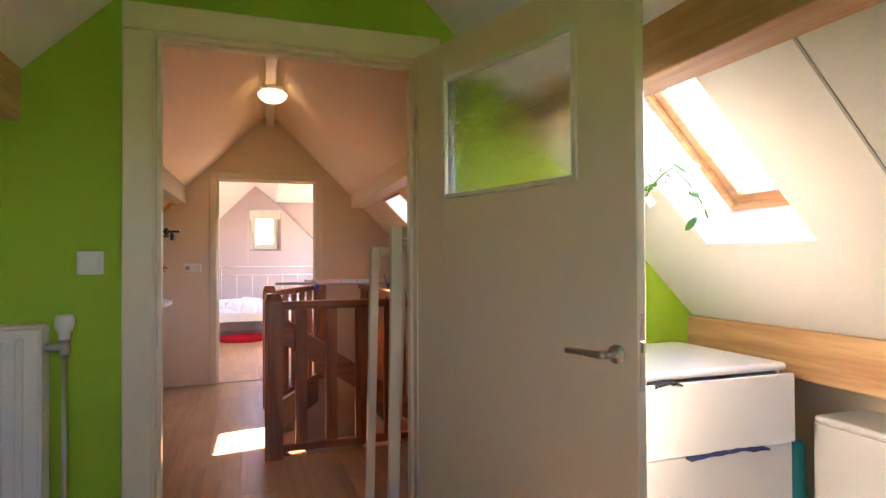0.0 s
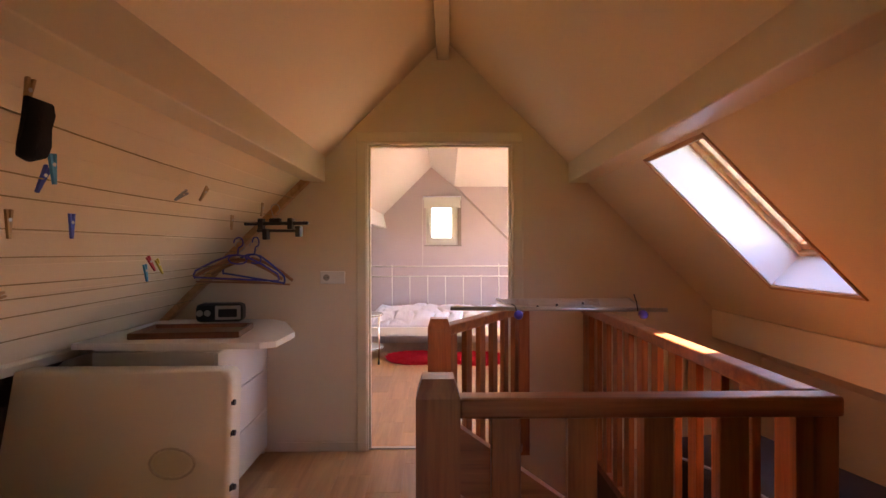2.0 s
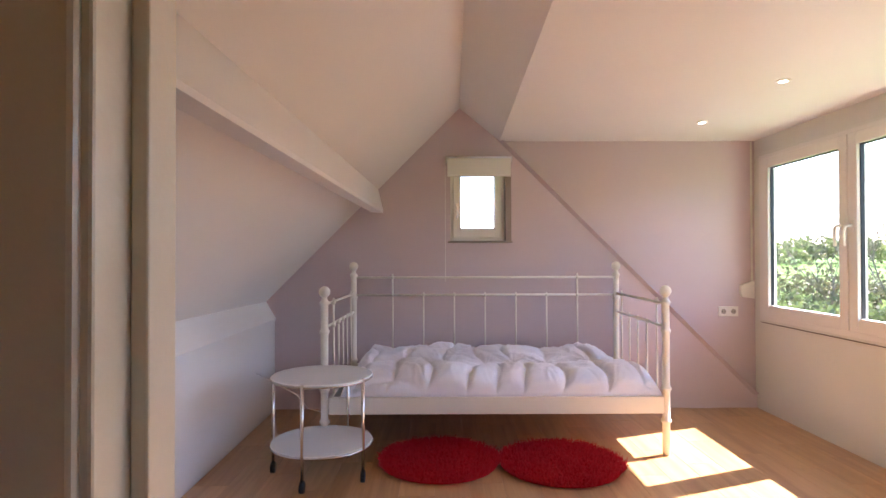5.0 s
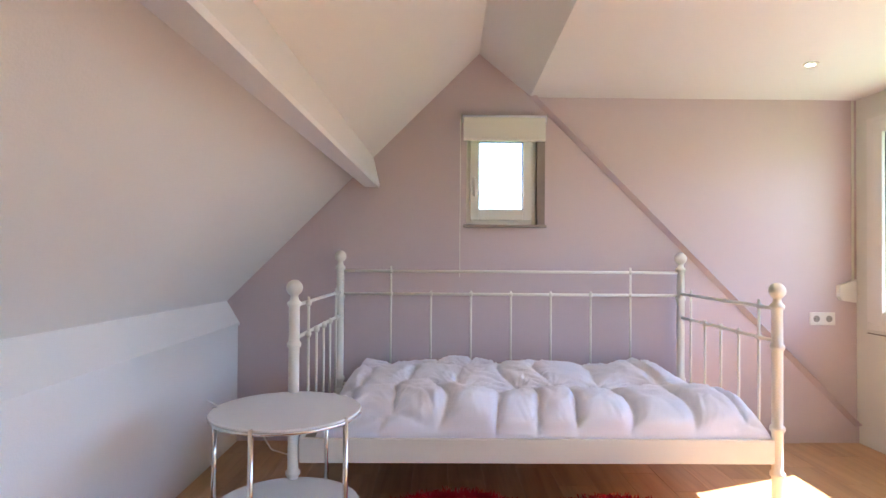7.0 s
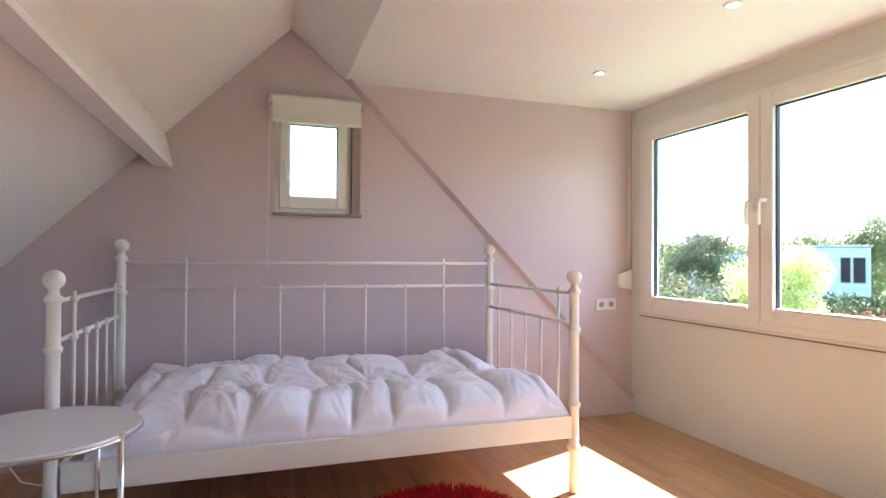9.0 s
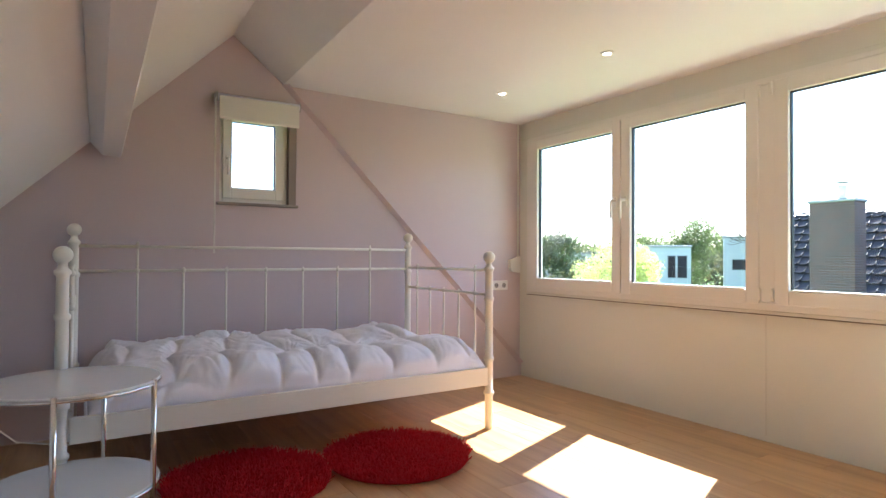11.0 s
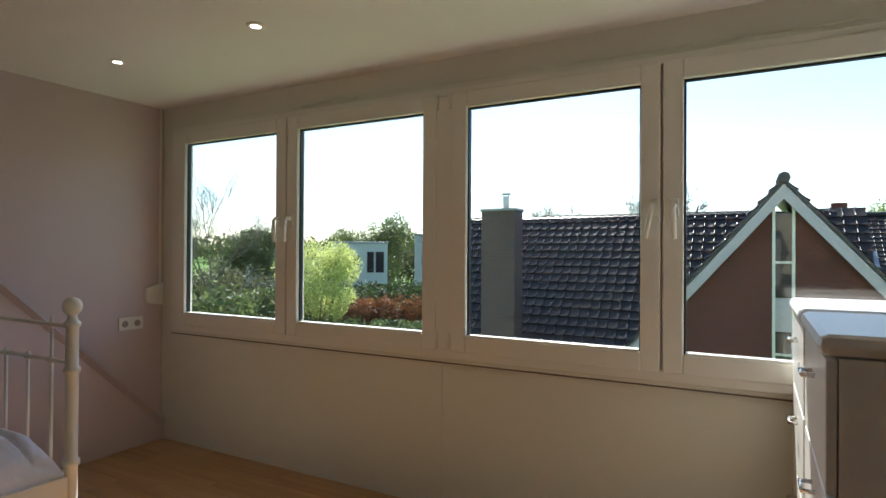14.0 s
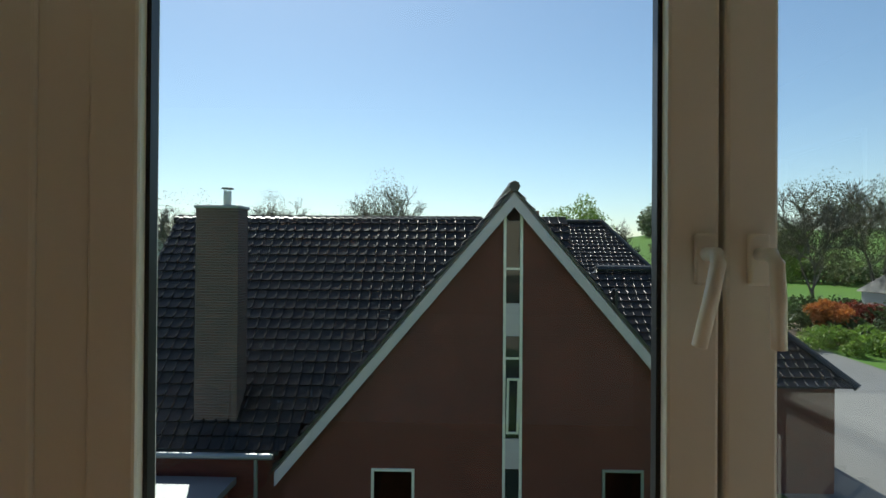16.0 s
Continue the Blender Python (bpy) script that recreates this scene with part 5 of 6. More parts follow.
def leaf_material(name, color, var=0.5):
    """Foliage: each leaf has a tone of its own and lets some light through."""
    m = bpy.data.materials.new(name)
    m.use_nodes = True
    nt, b = m.node_tree, m.node_tree.nodes["Principled BSDF"]
    geo = nt.nodes.new("ShaderNodeNewGeometry")
    ramp = nt.nodes.new("ShaderNodeValToRGB")
    lo = [c * (1 - var) for c in color]
    hi = [c * (1 + var) for c in color]
    ramp.color_ramp.elements[0].color, ramp.color_ramp.elements[1].color = (*lo, 1), (*hi, 1)
    nt.links.new(geo.outputs["Random Per Island"], ramp.inputs[0])
    nt.links.new(ramp.outputs[0], b.inputs["Base Color"])
    b.inputs["Roughness"].default_value = 0.6
    tl = nt.nodes.new("ShaderNodeBsdfTranslucent")
    mx = nt.nodes.new("ShaderNodeMixShader")
    mx.inputs[0].default_value = 0.45
    nt.links.new(ramp.outputs[0], tl.inputs[0])
    nt.links.new(b.outputs[0], mx.inputs[1])
    nt.links.new(tl.outputs[0], mx.inputs[2])
    nt.links.new(mx.outputs[0], nt.nodes["Material Output"].inputs[0])
    return m


L_LIME = leaf_material("lime_spring_leaf", (0.60, 0.64, 0.24), 0.45)
L_GREEN = leaf_material("green_leaf_mass", (0.115, 0.155, 0.052), 0.5)
L_DARK = leaf_material("dark_leaf_mass", (0.05, 0.08, 0.025), 0.5)
L_BEECH = leaf_material("brown_beech_leaf", (0.21, 0.085, 0.035), 0.45)
L_FRESH = leaf_material("fresh_leaf_mass", (0.17, 0.26, 0.04), 0.45)
L_OLIVE = leaf_material("budding_leaf", (0.10, 0.105, 0.05), 0.5)
# far wood: distance haze is mixed into this paler leaf colour
L_HAZE = leaf_material("haze_tinted_wood_leaf", (0.15, 0.18, 0.10), 0.5)
L_ORANGE = leaf_material("orange_leaf", (0.50, 0.18, 0.04), 0.4)
L_RED = leaf_material("red_leaf", (0.22, 0.035, 0.02), 0.4)
M_BARK = mat("grey_bark", (0.15, 0.13, 0.105), 0.9, var=0.3, scale=12, bump=0.4, fine=60, stretch=(1, 1, 0.3))


def crown_mesh(name, n, inside, size, m, seed):
    """A cloud of small leaves at the places that inside() draws."""
    rng = np.random.default_rng(seed)
    c = np.array([inside(rng) for _ in range(n)])
    a = rng.normal(size=(n, 3))
    a /= np.linalg.norm(a, axis=1)[:, None]
    t = rng.normal(size=(n, 3))
    t -= (t * a).sum(1)[:, None] * a
    t /= np.linalg.norm(t, axis=1)[:, None]
    u = np.cross(a, t)
    s = size * rng.uniform(0.6, 1.4, (n, 1))
    v = np.stack([c - t * s, c + u * s * 0.55, c + t * s, c - u * s * 0.55], 1).reshape(-1, 3)
    f = np.arange(4 * n).reshape(-1, 4)
    me = bpy.data.meshes.new(name)
    me.from_pydata(v.tolist(), [], f.tolist())
    me.materials.append(m)
    return me


def clumpy(rx, ry, rz, zc, seed, clumps=22, tight=0.30):
    """Draws points in uneven clumps that fill an ellipsoid."""
    r = random.Random(seed)
    cs = []
    for _ in range(clumps):
        while True:
            p = Vector((r.uniform(-1, 1), r.uniform(-1, 1), r.uniform(-1, 1)))
            if 0.25 < p.length < 0.92:
                break
        cs.append((p.x * rx, p.y * ry, zc + p.z * rz, r.uniform(0.7, 1.3)))

    def draw(rng):
        x, y, z, k = cs[rng.integers(len(cs))]
        g = rng.normal(size=3)
        g *= tight * k * rng.uniform(0.4, 1.0) / max(1e-6, np.linalg.norm(g)) * 1.5
        return (x + g[0] * rx * 0.9, y + g[1] * ry * 0.9, z + g[2] * rz * 0.9)
    return draw


def branches(bm, p, d, length, r, depth, rnd, spread=0.5, up=0.25, taper=0.62, forks=(2, 3, 3)):
    """A limb that tapers, bends and forks into smaller ones."""
    pts, q, way = [Vector(p)], Vector(p), Vector(d).normalized()
    for i in range(3):
        way = (way + Vector((rnd.gauss(0, 0.13), rnd.gauss(0, 0.13), rnd.gauss(0.04, 0.08)))).normalized()
        q = q + way * length / 3
        pts.append(q.copy())
    n = 5 if depth > 2 else 3
    rings = []
    for i, s in enumerate(pts):
        w = (pts[min(i + 1, 3)] - pts[max(i - 1, 0)]).normalized()
        a = w.orthogonal().normalized()
        c = w.cross(a)
        rr = r * (1 - 0.42 * i / 3)
        rings.append([bm.verts.new(s + rr * (math.cos(k * 6.283 / n) * a + math.sin(k * 6.283 / n) * c)) for k in range(n)])
    for x, y in zip(rings, rings[1:]):
        for k in range(n):
            bm.faces.new((x[k], x[(k + 1) % n], y[(k + 1) % n], y[k]))
    if depth:
        for _ in range(rnd.choice(forks)):
            k = rnd.choice((1, 2, 3, 3))
            nd = (way + Vector((rnd.gauss(0, spread), rnd.gauss(0, spread), rnd.gauss(up, spread * 0.6)))).normalized()
            branches(bm, pts[k], nd, length * rnd.uniform(0.55, 0.8), r * taper, depth - 1, rnd, spread, up, taper, forks)


def tree(name, at, trunk_h, trunk_r, crown, leaf, n, size, m, seed, label, limb=1.0, depth=4, group="trees outside", fine=False):
    """A tree: tapered trunk with forking limbs, and a crown of separate leaves."""
    rnd = random.Random(seed)
    t = thing(name, at, rnd.uniform(0, 360), label, "tree" if "bush" not in name else "bush", group)
    b = B()
    rod(b, (0, 0, -0.2), (0.03, 0, trunk_h), trunk_r, trunk_r * 0.75, 7)
    for k in range(3):
        a = k * 2.1 + rnd.random()
        branches(b, (0.03, 0, trunk_h * (0.75 + 0.12 * k)), (0.45 * math.cos(a), 0.45 * math.sin(a), 1), limb, trunk_r * 0.6, depth, rnd, *((0.46, 0.22, 0.56, (3, 3, 4)) if name == "bare_tree" else (0.5, 0.12, 0.74, (3, 3, 4)) if fine else ()))
    part("trunk", b, M_BARK, t)
    if n:
        o = new("crown", crown_mesh("crown", n, crown, size, m, seed))
        o.parent = t
        tagged(o, "", "", "", "stuff")
    return t


def around(az, dist, eye=(2.0, 7.6)):
    return (eye[0] + dist * math.cos(radians(az)), eye[1] + dist * math.sin(radians(az)))


# ground: one sheet with a green hill rising to the south-east
def hill(x, y):
    az = math.degrees(math.atan2(y - 7.6, x - 2.0))
    r = math.hypot(x - 2, y - 7.6)
    k = min(1.0, max(0.0, (r - 110) / 260))
    side = min(1.0, max(0.0, (-az - 6) / 14))
    return 21.0 * k * k * (3 - 2 * k) * side + 7.0 * k * (1 - side)


b = B()
rings = []
RAD = [0.5, 8, 16, 26, 40, 60, 90, 120, 160, 200, 250, 310, 380, 480, 700, 1200, 2400]
for r in RAD:
    row = []
    for k in range(96):
        a = k * 2 * math.pi / 96
        x, y = 2 + r * math.cos(a), 7.6 + r * math.sin(a)
        row.append(b.verts.new((x, y, GZ + hill(x, y))))
    rings.append(row)
for q, w in zip(rings, rings[1:]):
    for k in range(96):
        b.faces.new((q[k], w[k], w[(k + 1) % 96], q[(k + 1) % 96]))
b.faces.new(rings[0])
M_GRASS = mat("meadow_grass", (0.09, 0.175, 0.025), 0.9, var=0.35, scale=0.12, bump=0.6, fine=9, gloss=0.2)
struct("ground", b, M_GRASS, "green lawn and meadow rising to a hill", "ground", True)
M_ASPHALT = mat("grey_paving", (0.16, 0.155, 0.15), 0.85, var=0.15, scale=0.8, bump=0.3, fine=30)
b = B()
plate(b, [(17, -2), (17, -16), (30, -17), (52, -20), (57, -23.5), (70, -24), (71, -20), (50, -15), (40, -8), (34, 0)], GZ - 0.1, GZ + 0.03)
struct("road", b, M_ASPHALT, "grey paved lane past the gardens", "road")
M_SOIL = mat("garden_soil", (0.12, 0.085, 0.055), 0.95, var=0.3, scale=1.5, bump=0.5, fine=20)
b = B()
plate(b, [(48, -17), (56, -22), (72, -25), (80, -45), (60, -36), (48, -25)], GZ - 0.1, GZ + 0.05)
struct("garden_bed", b, M_SOIL, "brown planted garden bed", "garden")

# neighbouring house
def brick(name, c1, c2, joint=(0.16, 0.12, 0.09)):
    """Brick courses with sunk joints, run round the corners by x + y."""
    m = bpy.data.materials.new(name)
    m.use_nodes = True
    nt = m.node_tree
    bt = nt.nodes.new("ShaderNodeTexBrick")
    bt.inputs["Color1"].default_value, bt.inputs["Color2"].default_value, bt.inputs["Mortar"].default_value = (*c1, 1), (*c2, 1), (*joint, 1)
    bt.inputs["Scale"].default_value, bt.inputs["Brick Width"].default_value, bt.inputs["Row Height"].default_value, bt.inputs["Mortar Size"].default_value = 1.0, 0.22, 0.0625, 0.006
    co, sp, cb, ad = nt.nodes.new("ShaderNodeTexCoord"), nt.nodes.new("ShaderNodeSeparateXYZ"), nt.nodes.new("ShaderNodeCombineXYZ"), nt.nodes.new("ShaderNodeMath")
    nt.links.new(co.outputs["Object"], sp.inputs[0])
    nt.links.new(sp.outputs[0], ad.inputs[0])
    nt.links.new(sp.outputs[1], ad.inputs[1])
    nt.links.new(ad.outputs[0], cb.inputs[0])
    nt.links.new(sp.outputs[2], cb.inputs[1])
    nt.links.new(cb.outputs[0], bt.inputs["Vector"])
    nz = nt.nodes.new("ShaderNodeTexNoise")
    nz.inputs["Scale"].default_value = 1.2
    mxc = nt.nodes.new("ShaderNodeMix")
    mxc.data_type, mxc.blend_type = "RGBA", "MULTIPLY"
    mxc.inputs["Factor"].default_value = 0.5
    nt.links.new(co.outputs["Object"], nz.inputs["Vector"])
    nt.links.new(bt.outputs["Color"], mxc.inputs["A"])
    nt.links.new(nz.outputs["Fac"], mxc.inputs["B"])
    nt.links.new(mxc.outputs["Result"], nt.nodes["Principled BSDF"].inputs["Base Color"])
    bpn = nt.nodes.new("ShaderNodeBump")
    bpn.inputs["Strength"].default_value, bpn.inputs["Distance"].default_value = 0.5, 0.01
    bpn.invert = True
    nt.links.new(bt.outputs["Fac"], bpn.inputs["Height"])
    nt.links.new(bpn.outputs[0], nt.nodes["Principled BSDF"].inputs["Normal"])
    nt.nodes["Principled BSDF"].inputs["Roughness"].default_value = 0.85
    return m


M_BRICK = brick("dark_red_brick", (0.21, 0.055, 0.037), (0.15, 0.038, 0.027), (0.13, 0.075, 0.06))
M_BRICK_DARK = brick("weathered_brown_brick", (0.19, 0.09, 0.07), (0.075, 0.042, 0.036), (0.32, 0.29, 0.28))

M_TILE = mat("black_glazed_roof_tile", (0.015, 0.0125, 0.011), 0.34, var=0.25, scale=4, bump=0.06, fine=40, rand=0.4, gloss=0.28)
M_TILEFAR = mat("dark_roof_tile", (0.035, 0.034, 0.034), 0.42, var=0.3, scale=3, bump=0.2, fine=30)
M_DARKPANE = mat("dark_house_window", (0.02, 0.025, 0.03), 0.05, var=0.05, bump=0)
M_VERGE = mat("weathered_white_board", (0.55, 0.475, 0.50), 0.6, var=0.06)
M_ZINC = mat("grey_zinc", (0.30, 0.31, 0.32), 0.45, metal=0.6, var=0.1)


def tile_geo(w=0.30, l=0.37):
    """One S-shaped roof tile: x across, y up the slope, z out of it."""
    prof = [(-0.5, 0.004), (-0.2, -0.002), (0.20, 0.0), (0.26, 0.034), (0.31, 0.042), (0.36, 0.034), (0.42, 0.004), (0.53, 0.004)]
    v, f = [], []
    # the roll stands highest at the butt and falls away towards the head
    for y, dz, k in ((0.0, 0.034, 1.2), (0.18, 0.012, 0.5), (l, 0.0, 0.5)):
        for x, z in prof:
            v.append((x * w, y, z * k + dz))
    for x, z in prof:
        v.append((x * w, 0.0, z + 0.006))
    n = len(prof)
    for i in range(n - 1):
        f.append((i, i + 1, n + i + 1, n + i))
        f.append((n + i, n + i + 1, 2 * n + i + 1, 2 * n + i))
        f.append((3 * n + i, 3 * n + i + 1, i + 1, i))
    return v, f


TV, TF = tile_geo()
tile_me = bpy.data.meshes.new("roof_tile")
tile_me.from_pydata(TV, [], TF)
tile_me.materials.append(M_TILE)


def tiled(parent, eave, up, across, width, length, skip=None, pick=None, m=None, jit=0.004):
    """Covers a slope with tiles: picked ones are parts, the rest one joined mesh."""
    rnd = random.Random(8)
    up, across = Vector(up).normalized(), Vector(across).normalized()
    out = across.cross(up).normalized()
    if out.z < 0:
        out = -out
    base = Matrix((across, up, out)).transposed().to_4x4()
    V, F = [], []
    for j in range(int(length / 0.33) + 1):
        for i in range(int(width / 0.29) + 1):
            p = Vector(eave) + up * (j * 0.33) + across * (i * 0.29 + 0.15) + out * rnd.uniform(0, jit)
            if skip and skip(p):
                continue
            mm = Matrix.Translation(p) @ base @ Matrix.Rotation(rnd.gauss(0, 0.006), 4, "Z")
            if pick and pick(p):
                o = new("roof_tile", tile_me)
                o.parent = parent
                o.matrix_basis = mm
            else:
                k = len(V)
                V += [tuple(mm @ Vector(q)) for q in TV]
                F += [tuple(k + q for q in t) for t in TF]
    if V:
        me = bpy.data.meshes.new("roof_tiling")
        me.from_pydata(V, [], F)
        me.materials.append(m or M_TILE)
        o = new("roof_tiling", me)
        o.parent = parent
        tagged(o, "", "", "", "stuff")


house = thing("neighbour_house", label="dark red brick house with black tiles and white gable boards", category="house")
EX, EZ, RXH, RZH = 15.5, -3.05, 20.5, 2.38
AY, AZ, GS = 6.626, 2.86, 1.182
b = B()
box(b, EX + 0.25, 25.3, 2.0, 16.45, GZ, EZ + 0.1)
prism(b, [(EX + 0.25, EZ + 0.05), (25.2, EZ + 0.05), (RXH, RZH - 0.12)], 15.9, 16.45)
part("wall", b, M_BRICK, house, "dark red brick wall")
b = B()
prism(b, [(EX - 0.1, EZ - 0.1), (EX - 0.1, EZ - 0.02), (RXH, RZH - 0.02), (25.6, EZ - 0.02), (25.6, EZ - 0.1), (RXH, RZH - 0.14)], 11.85, 16.7)
prism(b, [(EX + 0.6, EZ + 0.65), (EX + 0.6, EZ + 0.74), (RXH, RZH - 0.02), (25.6, EZ - 0.02), (25.6, EZ - 0.1), (RXH, RZH - 0.14)], 4.5, 11.85)
roof = part("roof", b, M_TILEFAR, house, "black tiled roof")
up = (RXH - EX, 0, RZH - EZ)
L_main = math.hypot(up[0], up[2])
tiled(roof, (EX - 0.1, 2.2, EZ), up, (0, 1, 0), 14.4, L_main, lambda p: p.z < AZ - GS * abs(p.y - AY) - 0.05 or p.y < 4.5, lambda p: 10.2 < p.y < 14.3)
for k in range(40):
    b = B()
    y = 5.2 + k * 0.29
    rod(b, (RXH, y, RZH + 0.0), (RXH, y + 0.3, RZH + 0.03), 0.105, 0.12, 8)
    part("ridge_tile", b, M_TILE, roof)
b = B()
rod(b, (EX - 0.17, 11.95, EZ - 0.10), (EX - 0.17, 16.7, EZ - 0.10), 0.075, seg=10)
rod(b, (EX - 0.12, 12.35, EZ - 0.1), (EX - 0.12, 12.35, GZ), 0.045, seg=10)
part("gutter", b, M_ZINC, house, "grey zinc gutter and downpipe")
# wing with the brick gable
wing = part("gable_wall", prism(B(), [(0, 0), (1, 0), (0, 1)], 0, 1), M_BRICK, house, "dark red brick gable")
b = B()
hw = (AZ + 3.2) / GS
pts = [(AY - hw, GZ), (AY - 0.21, GZ), (AY - 0.21, AZ - 0.45), (AY - hw, AZ - 0.25 - GS * hw)]
for sgn in (-1, 1):
    q = [(AY + sgn * (AY - y), z) for y, z in pts]
    a = [b.verts.new((EX, y, z)) for y, z in q]
    c = [b.verts.new((EX + 0.3, y, z)) for y, z in q]
    b.faces.new(a)
    b.faces.new(c[::-1])
    for i in range(4):
        b.faces.new((a[i], a[(i + 1) % 4], c[(i + 1) % 4], c[i]))
wing.data = mesh("gable_wall", b, M_BRICK)
for sgn in (-1, 1):
    b = B()
    for x0, x1, o0, o1 in ((EX - 0.22, EX - 0.17, -0.42, -0.06), (EX - 0.22, EX + 0.28, -0.10, -0.05)):
        vs = []
        for x in (x0, x1):
            vs.append([b.verts.new((x, AY + sgn * d, AZ + o - GS * d)) for d, o in ((0, o0), (hw + 0.15, o0), (hw + 0.15, o1), (0, o1))])
        b.faces.new(vs[0])
        b.faces.new(vs[1][::-1])
        for i in range(4):
            b.faces.new((vs[0][i], vs[0][(i + 1) % 4], vs[1][(i + 1) % 4], vs[1][i]))
    part("verge_board", b, M_VERGE, house, "white painted gable board")
    b = B()
    vs = []
    for x in (EX - 0.24, RXH + 1.5):
        vs.append([b.verts.new((x, AY + sgn * d, AZ + o - GS * d)) for d, o in ((0, -0.05), (hw + 0.25, -0.05), (hw + 0.25, 0.03), (0, 0.03))])
    b.faces.new(vs[0])
    b.faces.new(vs[1][::-1])
    for i in range(4):
        b.faces.new((vs[0][i], vs[0][(i + 1) % 4], vs[1][(i + 1) % 4], vs[1][i]))
    wr = part("wing_roof", b, M_TILEFAR, house, "black tiled wing roof")
    tiled(wr, (EX - 0.2, AY + sgn * (hw + 0.22), AZ - GS * (hw + 0.22) + 0.02), (0, -sgn, GS), (1, 0, 0), 5.0, (hw + 0.1) * math.hypot(1, GS))
b = B()
for k in range(19):
    rod(b, (EX - 0.3 + k * 0.3, AY, AZ + 0.03), (EX + 0.02 + k * 0.3, AY, AZ + 0.05), 0.12, 0.135, 8)
part("wing_ridge", b, M_TILEFAR, house, "black ridge tiles")


def house_window(y0, y1, z0, z1, parent, x=EX, m=None):
    w = 0.06
    b = B()
    for a in ((y0, y0 + w, z0, z1), (y1 - w, y1, z0, z1), (y0 + w, y1 - w, z0, z0 + w), (y0 + w, y1 - w, z1 - w, z1)):
        box(b, x - 0.04, x + 0.06, *a, 0.004)
    f = part("window", b, m or M_WHITE, parent, "white framed window")
    b = B()
    box(b, x + 0.0, x + 0.02, y0 + w, y1 - w, z0 + w, z1 - w)
    part("pane", b, M_DARKPANE, f)
    b = B()
    box(b, x - 0.09, x + 0.01, y0 - 0.05, y1 + 0.05, z0 - 0.07, z0, 0.005)
    part("sill", b, M_ZINC, f)


b = B()
for y in (AY - 0.215, AY + 0.155):
    box(b, EX - 0.04, EX + 0.08, y, y + 0.06, GZ, AZ - 0.55)
strip = part("stair_window", b, M_WHITE, house, "tall narrow stair window with white panels")
for z0, z1, m, nm in ((0.32, 2.15, M_DARKPANE, "pane"), (-0.43, 0.30, M_VERGE, "panel"), (-2.70, -0.45, M_DARKPANE, "pane"), (-3.39, -2.72, M_VERGE, "panel"), (-5.2, -3.41, M_DARKPANE, "pane")):
    b = B()
    box(b, EX + (0.0 if nm == "panel" else 0.03), EX + 0.06, AY - 0.155, AY + 0.155, z0, z1)
    part(nm, b, m, strip)
b = B()
q = pose(EX - 0.03, AY + 0.02, -2.6, 0, -9, 0)
for a in ((-0.16, -0.11, 0, 1.3), (0.07, 0.12, 0, 1.3), (-0.11, 0.07, 0, 0.05), (-0.11, 0.07, 1.25, 1.3)):
    box(b, -0.02, 0.02, *a, 0.004, q)
part("open_sash", b, M_WHITE, strip, "tilted white sash")
for z in (1.05, -0.95):
    b = B()
    box(b, EX - 0.01, EX + 0.04, AY - 0.155, AY + 0.155, z, z + 0.05)
    part("bar", b, M_WHITE, strip)
house_window(8.80, 9.77, -4.7, -3.42, house)
house_window(3.72, 4.63, -4.7, -3.36, house, m=M_ZINC)
chim = part("chimney", box(B(), 15.85, 16.45, 12.98, 13.98, -3.0, 2.42), M_BRICK_DARK, house, "dark brick chimney stack")
b = B()
box(b, 15.81, 16.49, 12.94, 14.02, 2.42, 2.50, 0.02)
part("cap", b, M_ZINC, chim, "grey chimney cap")
b = B()
rod(b, (16.1, 13.34, 2.5), (16.1, 13.34, 2.84), 0.09, seg=14)
flue = part("flue", b, M_WHITE, chim, "white metal flue", True)
b = B()
rod(b, (16.1, 13.34, 2.90), (16.1, 13.34, 2.93), 0.15, 0.13, 14)
for k in range(4):
    rod(b, (16.1 + 0.08 * math.cos(k * 1.57), 13.34 + 0.08 * math.sin(k * 1.57), 2.83), (16.1 + 0.08 * math.cos(k * 1.57), 13.34 + 0.08 * math.sin(k * 1.57), 2.91), 0.01, seg=6)
part("cowl", b, M_ZINC, flue, "", True)
b = B()
box(b, 16.1, 17.6, 12.7, 14.1, -2.95, -2.5)
part("flashing", b, M_ZINC, chim, "zinc flashing at the foot")
annex = part("annex", box(B(), 12.0, 15.2, 12.9, 17.2, GZ, -3.75), M_BRICK, house, "flat roofed annex")
b = B()
box(b, 11.85, 15.3, 12.75, 17.3, -3.75, -3.6, 0.01)
part("flat_roof", b, M_ZINC, annex, "grey flat roof")


